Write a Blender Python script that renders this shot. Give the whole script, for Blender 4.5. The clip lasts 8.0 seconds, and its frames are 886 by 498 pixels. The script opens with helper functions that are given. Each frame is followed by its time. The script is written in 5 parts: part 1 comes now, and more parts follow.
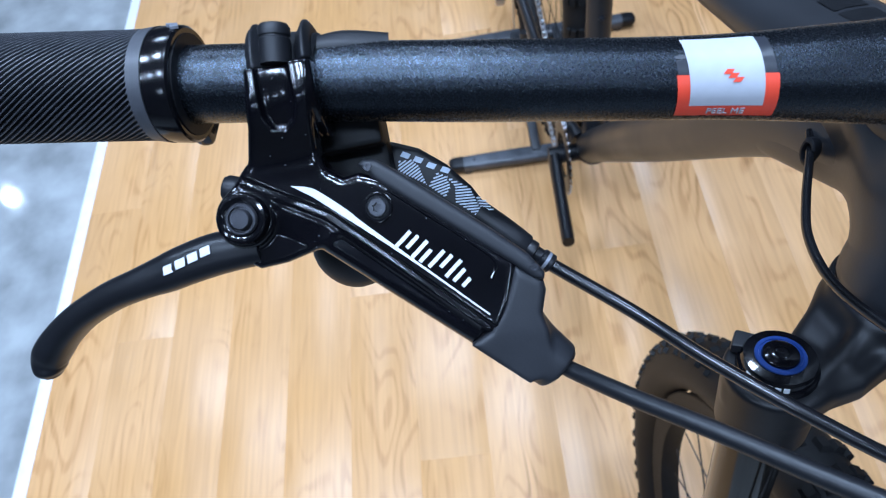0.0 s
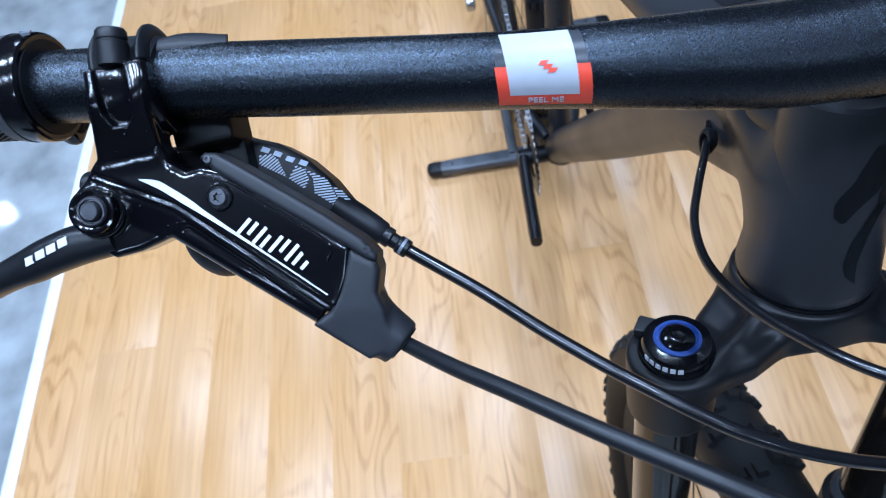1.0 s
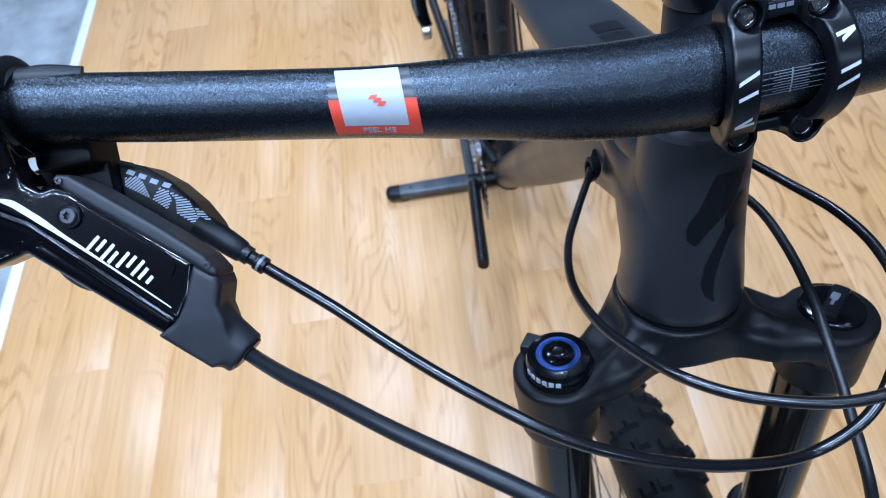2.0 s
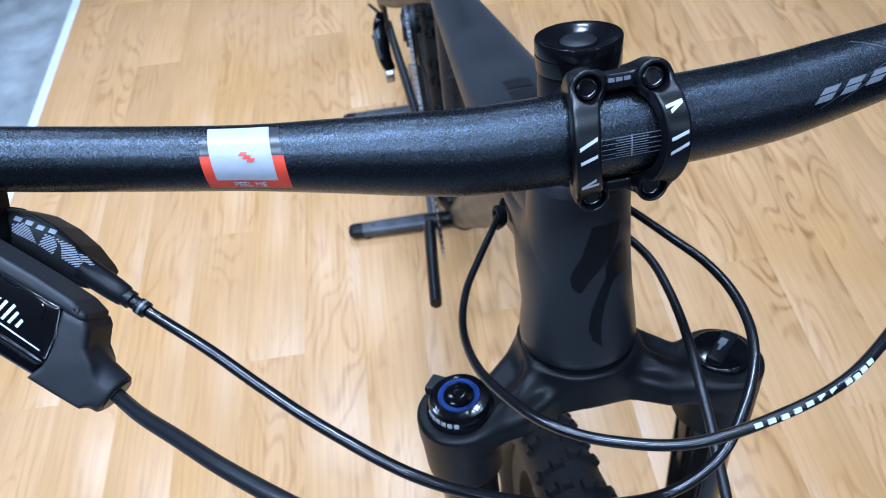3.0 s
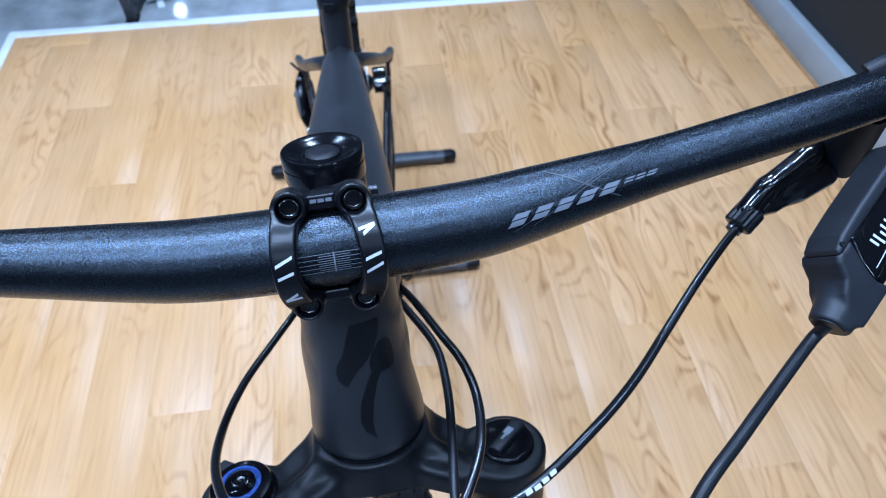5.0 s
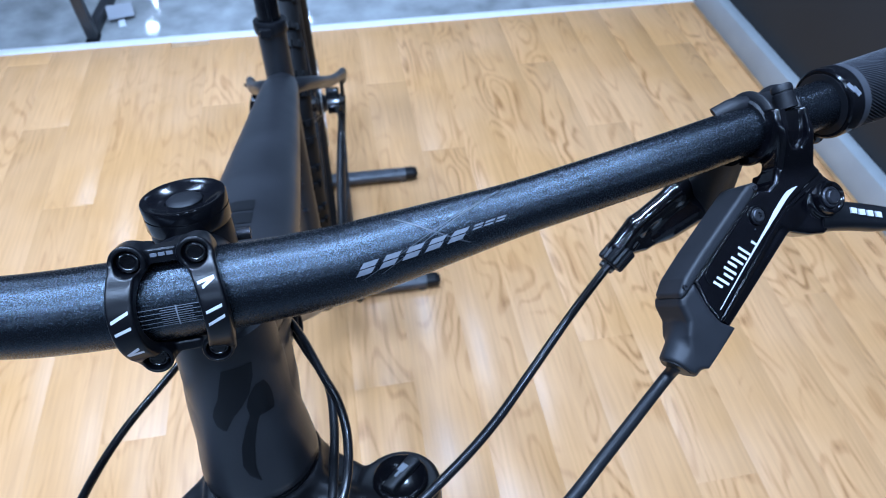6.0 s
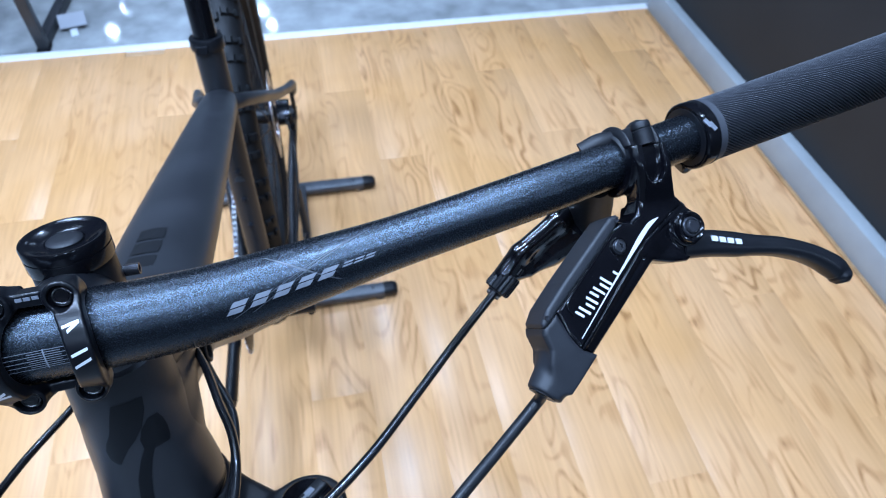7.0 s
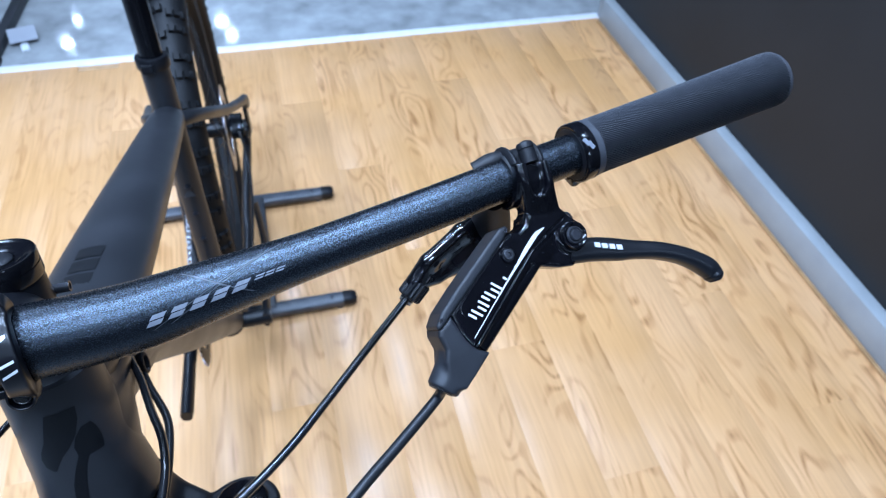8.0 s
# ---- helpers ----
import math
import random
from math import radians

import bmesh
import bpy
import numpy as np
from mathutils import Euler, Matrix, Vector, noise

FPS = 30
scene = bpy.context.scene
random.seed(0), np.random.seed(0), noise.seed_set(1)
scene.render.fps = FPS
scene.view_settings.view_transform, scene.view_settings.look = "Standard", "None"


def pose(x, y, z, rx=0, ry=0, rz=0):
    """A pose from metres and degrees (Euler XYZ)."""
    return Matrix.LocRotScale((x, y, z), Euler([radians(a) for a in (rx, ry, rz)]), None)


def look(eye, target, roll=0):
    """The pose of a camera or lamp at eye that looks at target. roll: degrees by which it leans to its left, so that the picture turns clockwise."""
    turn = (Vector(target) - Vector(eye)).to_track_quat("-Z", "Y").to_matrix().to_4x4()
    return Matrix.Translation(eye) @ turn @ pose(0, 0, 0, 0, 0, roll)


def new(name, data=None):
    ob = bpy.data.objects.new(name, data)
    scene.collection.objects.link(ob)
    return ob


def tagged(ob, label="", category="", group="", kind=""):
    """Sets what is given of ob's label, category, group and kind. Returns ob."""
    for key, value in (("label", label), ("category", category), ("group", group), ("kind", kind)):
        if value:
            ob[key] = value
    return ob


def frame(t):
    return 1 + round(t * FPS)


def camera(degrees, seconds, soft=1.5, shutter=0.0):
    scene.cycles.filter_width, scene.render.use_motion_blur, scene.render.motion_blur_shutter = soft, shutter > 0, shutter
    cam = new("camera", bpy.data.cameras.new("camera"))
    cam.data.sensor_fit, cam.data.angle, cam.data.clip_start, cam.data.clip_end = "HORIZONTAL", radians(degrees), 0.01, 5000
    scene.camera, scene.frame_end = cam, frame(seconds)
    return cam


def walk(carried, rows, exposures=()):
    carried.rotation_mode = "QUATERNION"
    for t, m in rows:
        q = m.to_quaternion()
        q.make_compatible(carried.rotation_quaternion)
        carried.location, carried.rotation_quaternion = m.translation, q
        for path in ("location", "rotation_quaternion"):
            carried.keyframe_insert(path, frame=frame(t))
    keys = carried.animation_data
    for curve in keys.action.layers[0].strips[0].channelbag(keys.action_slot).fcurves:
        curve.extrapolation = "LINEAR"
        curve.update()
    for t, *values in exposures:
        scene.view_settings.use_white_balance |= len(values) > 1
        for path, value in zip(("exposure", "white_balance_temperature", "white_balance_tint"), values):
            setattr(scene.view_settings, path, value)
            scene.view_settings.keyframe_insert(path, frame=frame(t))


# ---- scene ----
cam = camera(70.07, 8.0, 1.0)
PATH = [
    (0, (-0.20883, -0.12944, 1.25986), (-0.24474, 0.11601, 0.82574), -14.800),
    (0.5, (-0.19029, -0.13656, 1.25974), (-0.22586, 0.11148, 0.82706), -15.235),
    (1, (-0.16178, -0.14561, 1.26079), (-0.19676, 0.10445, 0.82923), -15.857),
    (1.5, (-0.13493, -0.15404, 1.26230), (-0.16273, 0.09926, 0.83211), -14.529),
    (2, (-0.11666, -0.16067, 1.26888), (-0.13031, 0.10310, 0.84434), -11.257),
    (3.5, (-0.05354, -0.17082, 1.28341), (-0.03713, 0.12311, 0.87926), -5.046),
    (4, (-0.03141, -0.16991, 1.28624), (-0.00693, 0.13013, 0.88702), -3.540),
    (4.5, (-0.00779, -0.16876, 1.29142), (0.02338, 0.13540, 0.89581), -2.430),
    (5, (0.02185, -0.16907, 1.30137), (0.06702, 0.14075, 0.91154), 0.218),
    (6.3, (0.09039, -0.16510, 1.31444), (0.15557, 0.14952, 0.93135), 1.672),
    (6.5, (0.09933, -0.16399, 1.31667), (0.16801, 0.14986, 0.93355), 2.082),
    (7, (0.11997, -0.17043, 1.32910), (0.20167, 0.14218, 0.94753), 3.147),
    (7.5, (0.13614, -0.18202, 1.34536), (0.23234, 0.12924, 0.96607), 3.997),
    (8, (0.14593, -0.19506, 1.35449), (0.25167, 0.11596, 0.97754), 4.826),
]
walk(cam, [(t, look(eye, target, roll)) for t, eye, target, roll in PATH], [(0, -0.01, 6520, 10), (1.0, 0.01, 6400, 10), (2.0, 0.05, 6250, 10), (3.5, 0.04, 6160, 10), (4.5, 0.06, 5850, 10), (5.2, 0.10, 5820, 10), (6.5, 0.25, 5960, 10), (8.0, 0.37, 6130, 10)])

# lens opening of a phone camera, focused on the handlebar
cam.data.dof.use_dof = True
cam.data.dof.focus_distance = 0.238
cam.data.dof.aperture_fstop = 20.0

# ---- world and lamps: a closed shop room with ceiling panels ----
world = bpy.data.worlds.new("room_air")
world.use_nodes = True
world.node_tree.nodes["Background"].inputs[0].default_value = (0.80, 0.90, 1.0, 1)
world.node_tree.nodes["Background"].inputs[1].default_value = 0.004
scene.world = world


def ceiling_lamp(x, y, size, watts):
    d = bpy.data.lights.new("ceiling_lamp", "AREA")
    d.shape, d.size, d.energy, d.color = "DISK" if size < 0.4 else "SQUARE", size, watts, (0.61, 0.83, 1.20)
    ob = new("ceiling_lamp", d)
    ob.matrix_world = pose(x, y, 3.12)
    return ob


# two rows of round panels over the planks, panels behind them
for ly, gain in ((0.55, 1.06), (-0.70, 0.62)):
    for lx, watts in ((-2.2, 17.0), (-1.6, 20.0), (-1.0, 24.0), (-0.4, 26.0), (0.2, 31.0), (1.1, 11.0)):
        ceiling_lamp(lx, ly, 0.30, watts * gain)
for lx in (-1.7, -0.5, 0.7):
    ceiling_lamp(lx, -2.5, 0.30, 9.0)
# unseen lamps added for a white sheen on the right lever's neck
for lx, ly in ((2.3, -2.9), (3.3, -3.3)):
    ceiling_lamp(lx, ly, 0.45, 22.0)
ceiling_lamp(-1.3, 2.7, 0.6, 36.0)
ceiling_lamp(0.25, 2.4, 0.3, 36.0)
ceiling_lamp(-4.6, 3.54, 0.12, 12.0)
for lx, ly in ((-2.25, 8.37), (-2.27, 7.78), (-0.42, 8.03), (-0.31, 7.67)):
    ceiling_lamp(lx, ly, 0.12, 5.0)


# ---- materials ----
def material(name, base, rough=0.5, metal=0.0, var=0.0, vscale=60.0, bump=0.0, bscale=400.0, coat=0.0, spec=0.5, rvar=0.0, depth=0.0006):
    m = bpy.data.materials.new(name)
    m.use_nodes = True
    nt = m.node_tree
    b = nt.nodes["Principled BSDF"]
    b.inputs["Base Color"].default_value = (*base, 1)
    b.inputs["Roughness"].default_value = rough
    b.inputs["Metallic"].default_value = metal
    b.inputs["Coat Weight"].default_value = coat
    b.inputs["Coat Roughness"].default_value = 0.05
    b.inputs["Specular IOR Level"].default_value = spec
    tc = nt.nodes.new("ShaderNodeTexCoord")
    if var or rvar:
        n = nt.nodes.new("ShaderNodeTexNoise")
        n.inputs["Scale"].default_value, n.inputs["Detail"].default_value = vscale, 6
        nt.links.new(tc.outputs["Object"], n.inputs["Vector"])
        if var:
            r = nt.nodes.new("ShaderNodeValToRGB")
            r.color_ramp.elements[0].position, r.color_ramp.elements[1].position = 0.3, 0.7
            r.color_ramp.elements[0].color = (*[c * (1 - var) for c in base], 1)
            r.color_ramp.elements[1].color = (*[min(1, c * (1 + var)) for c in base], 1)
            nt.links.new(n.outputs["Fac"], r.inputs["Fac"])
            nt.links.new(r.outputs["Color"], b.inputs["Base Color"])
        if rvar:
            mr = nt.nodes.new("ShaderNodeMapRange")
            mr.inputs["From Min"].default_value, mr.inputs["From Max"].default_value = 0.3, 0.7
            mr.inputs["To Min"].default_value, mr.inputs["To Max"].default_value = rough - rvar, rough + rvar
            nt.links.new(n.outputs["Fac"], mr.inputs["Value"])
            nt.links.new(mr.outputs["Result"], b.inputs["Roughness"])
    if bump:
        n2 = nt.nodes.new("ShaderNodeTexNoise")
        n2.inputs["Scale"].default_value, n2.inputs["Detail"].default_value = bscale, 3
        nt.links.new(tc.outputs["Object"], n2.inputs["Vector"])
        bp = nt.nodes.new("ShaderNodeBump")
        bp.inputs["Strength"].default_value, bp.inputs["Distance"].default_value = bump, depth
        nt.links.new(n2.outputs["Fac"], bp.inputs["Height"])
        nt.links.new(bp.outputs["Normal"], b.inputs["Normal"])
    return m


BAR = material("blasted_black_anodised", (0.0028, 0.0032, 0.0042), 0.26, 0.0, 0.25, 1500, 1.0, 2300, spec=0.56, rvar=0.05, depth=0.00011)
BAR.node_tree.nodes["Principled BSDF"].inputs["Specular Tint"].default_value = (0.68, 0.83, 1.0, 1)
FRAME = material("satin_charcoal_paint", (0.0165, 0.0172, 0.0198), 0.37, 0.0, 0.15, 12, 0.08, 900, spec=0.42, rvar=0.05)
FRAME_DARK = material("gloss_black_decal", (0.002, 0.0024, 0.0035), 0.33, 0.0, 0.1, 30, spec=0.35)
FRAME_MARK = material("dim_black_decal", (0.0075, 0.0078, 0.009), 0.36, 0.0, 0.1, 30, spec=0.3)
CAP = material("semi_gloss_black", (0.003, 0.003, 0.004), 0.15, 0.0, 0.2, 80, 0.03, 500, spec=0.42)
GLOSS = material("gloss_black_paint", (0.002, 0.002, 0.003), 0.09, 0.0, 0.3, 80, 0.22, 240, coat=0.18, spec=0.38, rvar=0.03)
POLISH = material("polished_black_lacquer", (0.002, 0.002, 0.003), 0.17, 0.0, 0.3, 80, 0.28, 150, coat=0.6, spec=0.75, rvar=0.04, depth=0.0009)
MATTE = material("matte_black_plastic", (0.0068, 0.0072, 0.009), 0.46, 0.0, 0.15, 120, 0.12, 1200, spec=0.27, depth=0.0003)
SATIN = material("satin_black_alloy", (0.006, 0.0064, 0.008), 0.34, 0.0, 0.15, 120, 0.10, 1400, spec=0.27, depth=0.0003)
RUBBER = material("grey_black_rubber", (0.0420, 0.0440, 0.0510), 0.44, 0.0, 0.12, 150, 0.1, 900, spec=0.50)
TYRE = material("tyre_rubber", (0.0055, 0.0055, 0.006), 0.60, 0.0, 0.25, 60, 0.3, 500, spec=0.27)
BOOT_RUBBER = material("grey_black_moulded_rubber", (0.0125, 0.0132, 0.0158), 0.48, 0.0, 0.15, 120, 0.12, 1200, spec=0.32, depth=0.0003)
HOSE = material("black_cable_housing", (0.004, 0.004, 0.005), 0.25, 0.0, 0.15, 200, 0.05, 700, coat=0.2, spec=0.5)
HOSE_MATTE = material("black_brake_hose", (0.0075, 0.0080, 0.0095), 0.37, 0.0, 0.15, 200, 0.05, 700, spec=0.27)
BRACKET = material("dull_black_bracket", (0.0025, 0.0026, 0.0030), 0.5, 0.0, 0.15, 120, 0.12, 1200, spec=0.14, depth=0.0003)
CROWN = material("satin_black_fork_paint", (0.0065, 0.0066, 0.0078), 0.42, 0.0, 0.15, 30, 0.05, 700, spec=0.27)
STANCHION = material("black_stanchion", (0.03, 0.026, 0.022), 0.12, 0.7, 0.1, 40)
CLAMP = material("dark_satin_clamp", (0.0026, 0.0029, 0.0042), 0.29, 0.0, 0.15, 120, 0.10, 1400, spec=0.36, depth=0.0003)
STAND_STEEL = material("grey_painted_alloy", (0.075, 0.080, 0.092), 0.35, 0.3, 0.2, 60, 0.1, 600)
STEEL = material("worn_steel", (0.42, 0.42, 0.43), 0.32, 1.0, 0.2, 200, 0.1, 600)
CHAIN = material("bright_chain_steel", (0.36, 0.37, 0.39), 0.42, 0.75, 0.15, 300, 0.1, 600)
BOLT = material("black_oxide_bolt", (0.055, 0.057, 0.064), 0.36, 0.75, 0.2, 300, 0.05, 900)
DARK_STEEL = material("dark_steel_bolt", (0.035, 0.036, 0.042), 0.32, 0.6, 0.2, 300, 0.1, 900)
BLUE = material("blue_anodised_ring", (0.012, 0.045, 0.20), 0.30, 0.5, 0.1, 200)
WHITE_INK = material("white_print", (0.52, 0.53, 0.56), 0.45, 0.0, 0.06, 300)
GREY_INK = material("grey_print", (0.17, 0.18, 0.205), 0.40, 0.2, 0.08, 300)
DIM_INK = material("dim_grey_print", (0.045, 0.05, 0.058), 0.40, 0.2, 0.08, 300)
BLUE_INK = material("pale_blue_print", (0.40, 0.46, 0.54), 0.45, 0.0, 0.06, 300)
RED_INK = material("red_sticker", (0.72, 0.060, 0.030), 0.35, 0.0, 0.05, 200)
PAPER = material("white_sticker", (0.37, 0.38, 0.41), 0.38, 0.0, 0.03, 300)


def dusty(m):
    """Sparse pale dust on a dark gloss surface."""
    nt = m.node_tree
    b = nt.nodes["Principled BSDF"]
    tc = nt.nodes.new("ShaderNodeTexCoord")
    v = nt.nodes.new("ShaderNodeTexVoronoi")
    v.inputs["Scale"].default_value = 620.0
    nt.links.new(tc.outputs["Object"], v.inputs["Vector"])
    sep = nt.nodes.new("ShaderNodeSeparateColor")
    nt.links.new(v.outputs["Color"], sep.inputs[0])
    few = nt.nodes.new("ShaderNodeMath")
    few.operation, few.inputs[1].default_value = "GREATER_THAN", 0.72
    nt.links.new(sep.outputs[0], few.inputs[0])
    size = nt.nodes.new("ShaderNodeMath")
    size.operation = "MULTIPLY"
    size.inputs[1].default_value = 0.11
    nt.links.new(sep.outputs[1], size.inputs[0])
    near = nt.nodes.new("ShaderNodeMath")
    near.operation = "LESS_THAN"
    nt.links.new(v.outputs["Distance"], near.inputs[0])
    nt.links.new(size.outputs[0], near.inputs[1])
    both = nt.nodes.new("ShaderNodeMath")
    both.operation = "MULTIPLY"
    nt.links.new(few.outputs[0], both.inputs[0])
    nt.links.new(near.outputs[0], both.inputs[1])
    mix = nt.nodes.new("ShaderNodeMix")
    mix.data_type = "RGBA"
    old = b.inputs["Base Color"].links[0].from_socket
    nt.links.new(both.outputs[0], mix.inputs["Factor"])
    nt.links.new(old, mix.inputs["A"])
    mix.inputs["B"].default_value = (0.16, 0.17, 0.19, 1)
    nt.links.new(mix.outputs["Result"], b.inputs["Base Color"])


GLOSS.node_tree.nodes["Principled BSDF"].inputs["Coat Roughness"].default_value = 0.22
dusty(GLOSS)
dusty(MATTE)
STICKER_DARK = material("dark_sticker_edge", (0.020, 0.022, 0.028), 0.30)


# ---- mesh helpers ----
def finish(bm, angle=38):
    bmesh.ops.recalc_face_normals(bm, faces=bm.faces)
    lim = radians(angle)
    for f in bm.faces:
        f.smooth = True
    for e in bm.edges:
        if len(e.link_faces) == 2:
            e.smooth = e.calc_face_angle(0) < lim


def part(name, bm, mat, parent=None, label="", angle=38, weigh=False):
    finish(bm, angle)
    me = bpy.data.meshes.new(name)
    bm.to_mesh(me)
    bm.free()
    me.materials.append(mat)
    ob = new(name, me)
    ob.parent = parent
    if weigh and len(me.polygons) < 3000:
        ob.modifiers.new("even_shading", "WEIGHTED_NORMAL").keep_sharp = True
    if label:
        tagged(ob, label)
    return ob


def share(src, name, parent, m):
    ob = new(name, src.data)
    ob.parent = parent
    ob.matrix_basis = m
    return ob


def spline(pts, n=10):
    """Catmull-Rom through rows of numbers."""
    P = [np.array(p, float) for p in pts]
    P = [2 * P[0] - P[1]] + P + [2 * P[-1] - P[-2]]
    out = []
    for i in range(1, len(P) - 2):
        a, b, c, d = P[i - 1], P[i], P[i + 1], P[i + 2]
        for k in range(n):
            t = k / n
            out.append(0.5 * (2 * b + (c - a) * t + (2 * a - 5 * b + 4 * c - d) * t * t + (3 * b - a - 3 * c + d) * t ** 3))
    out.append(P[-2])
    return out


def tube(rows, seg=20, up=(0, 0, 1), bm=None, cap=True, sq=1.0):
    """A skin over rings: rows of x, y, z, half-width across, half-height along up."""
    bm = bm or bmesh.new()
    rings, n = [], len(rows)
    ctr = [Vector(r[:3]) for r in rows]
    upv = Vector(up)
    for i, r in enumerate(rows):
        t = (ctr[min(i + 1, n - 1)] - ctr[max(i - 1, 0)]).normalized()
        side = t.cross(upv)
        if side.length < 1e-4:
            side = t.orthogonal()
        side.normalize()
        top = side.cross(t).normalized()
        upv = top if up == (0, 0, 1) else upv
        a, b = r[3], r[4] if len(r) > 4 else r[3]
        rings.append([bm.verts.new(ctr[i] + side * (a * math.copysign(abs(math.cos(q)) ** sq, math.cos(q))) + top * (b * math.copysign(abs(math.sin(q)) ** sq, math.sin(q)))) for q in [2 * math.pi * k / seg for k in range(seg)]])
    for a, b in zip(rings, rings[1:]):
        for k in range(seg):
            bm.faces.new((a[k], a[(k + 1) % seg], b[(k + 1) % seg], b[k]))
    if cap:
        bm.faces.new(rings[0])
        bm.faces.new(rings[-1][::-1])
    return bm


def lathe(profile, m=Matrix(), seg=32, bm=None, caps=True):
    """A turned body round local z: rows of radius, z."""
    bm = bm or bmesh.new()
    rings = []
    for r, z in profile:
        if r < 1e-6:
            rings.append([bm.verts.new(m @ Vector((0, 0, z)))])
        else:
            rings.append([bm.verts.new(m @ Vector((r * math.cos(q), r * math.sin(q), z))) for q in [2 * math.pi * k / seg for k in range(seg)]])
    for a, b in zip(rings, rings[1:]):
        for k in range(seg):
            k2 = (k + 1) % seg
            if len(a) == 1 and len(b) > 1:
                bm.faces.new((a[0], b[k2], b[k]))
            elif len(b) == 1 and len(a) > 1:
                bm.faces.new((a[k], a[k2], b[0]))
            elif len(a) > 1:
                bm.faces.new((a[k], a[k2], b[k2], b[k]))
    for ring in (rings[0], rings[-1]):
        if len(ring) > 2 and caps:
            bm.faces.new(ring)
    return bm


def prism(poly, h0, h1, m=Matrix(), bevel=0.0, segs=3, bm=None, mm=True, both=True):
    """A plate with that outline (millimetres) from height h0 to h1 (metres), edges rounded."""
    own = bmesh.new()
    k = 0.001 if mm else 1.0
    low = [own.verts.new((x * k, y * k, h0)) for x, y in poly]
    top = [own.verts.new((x * k, y * k, h1)) for x, y in poly]
    own.faces.new(low[::-1])
    own.faces.new(top)
    n = len(poly)
    for i in range(n):
        own.faces.new((low[i], low[(i + 1) % n], top[(i + 1) % n], top[i]))
    bmesh.ops.recalc_face_normals(own, faces=own.faces)
    if bevel:
        lim = radians(25)
        edges = [e for e in own.edges if e.calc_face_angle(0) > lim and (both or min(v.co.z for v in e.verts) > min(h0, h1) + 1e-6)]
        bmesh.ops.bevel(own, geom=edges, offset=bevel, segments=segs, profile=0.5, affect="EDGES", clamp_overlap=True)
    own.transform(m)
    if bm is None:
        return own
    me = bpy.data.meshes.new("scratch")
    own.to_mesh(me)
    own.free()
    bm.from_mesh(me)
    bpy.data.meshes.remove(me)
    return bm


def box(sx, sy, sz, m=Matrix(), bevel=0.0, bm=None):
    a, b = sx / 2, sy / 2
    return prism([(-a, -b), (a, -b), (a, b), (-a, b)], -sz / 2, sz / 2, m, bevel, 2, bm, mm=False)


def round_poly(poly, n=3):
    """Corner cutting for smooth outlines."""
    for _ in range(n):
        out = []
        for (ax, ay), (bx, by) in zip(poly, poly[1:] + poly[:1]):
            out += [(0.75 * ax + 0.25 * bx, 0.75 * ay + 0.25 * by), (0.25 * ax + 0.75 * bx, 0.25 * ay + 0.75 * by)]
        poly = out
    return poly


def frame_to(p, z, x=(1, 0, 0)):
    """A pose at p whose z axis runs along z."""
    z = Vector(z).normalized()
    y = z.cross(Vector(x)).normalized()
    x = y.cross(z)
    return Matrix(((x[0], y[0], z[0], p[0]), (x[1], y[1], z[1], p[1]), (x[2], y[2], z[2], p[2]), (0, 0, 0, 1)))

# ---- cast and moulded shapes: distance fields in millimetres, skinned by surface nets ----
def smin(a, b, k):
    h = np.clip(0.5 + 0.5 * (b - a) / k, 0, 1)
    return b * (1 - h) + a * h - k * h * (1 - h)


def smax(a, b, k):
    return -smin(-a, -b, k)


def poly_far(poly, x, y):
    """Signed distance to a closed outline in the plane."""
    best, inside = None, None
    for (ax, ay), (bx, by) in zip(poly, poly[1:] + poly[:1]):
        ex, ey = bx - ax, by - ay
        wx, wy = x - ax, y - ay
        t = np.clip((wx * ex + wy * ey) / (ex * ex + ey * ey), 0, 1)
        d = (wx - ex * t) ** 2 + (wy - ey * t) ** 2
        best = d if best is None else np.minimum(best, d)
        cut = ((ay <= y) != (by <= y)) & (wx < wy * ex / (ey if abs(ey) > 1e-9 else 1e-9))
        inside = cut if inside is None else inside ^ cut
    return np.where(inside, -1, 1) * np.sqrt(best)


def rod_far(a, b, ra, rb, x, y, z):
    """Signed distance to a rod with round ends whose radius runs from ra to rb."""
    e = [b[i] - a[i] for i in range(3)]
    w = (x - a[0], y - a[1], z - a[2])
    t = np.clip(sum(p * q for p, q in zip(w, e)) / sum(q * q for q in e), 0, 1)
    return np.sqrt(sum((p - q * t) ** 2 for p, q in zip(w, e))) - (ra + (rb - ra) * t)


def plate_far(d2, z, z0, z1, r):
    """Thickens a flat distance between two heights, edges rounded by r."""
    a, b = d2 + r, np.abs(z - (z0 + z1) / 2) - (z1 - z0) / 2 + r
    return np.minimum(np.maximum(a, b), 0) + np.hypot(np.maximum(a, 0), np.maximum(b, 0)) - r


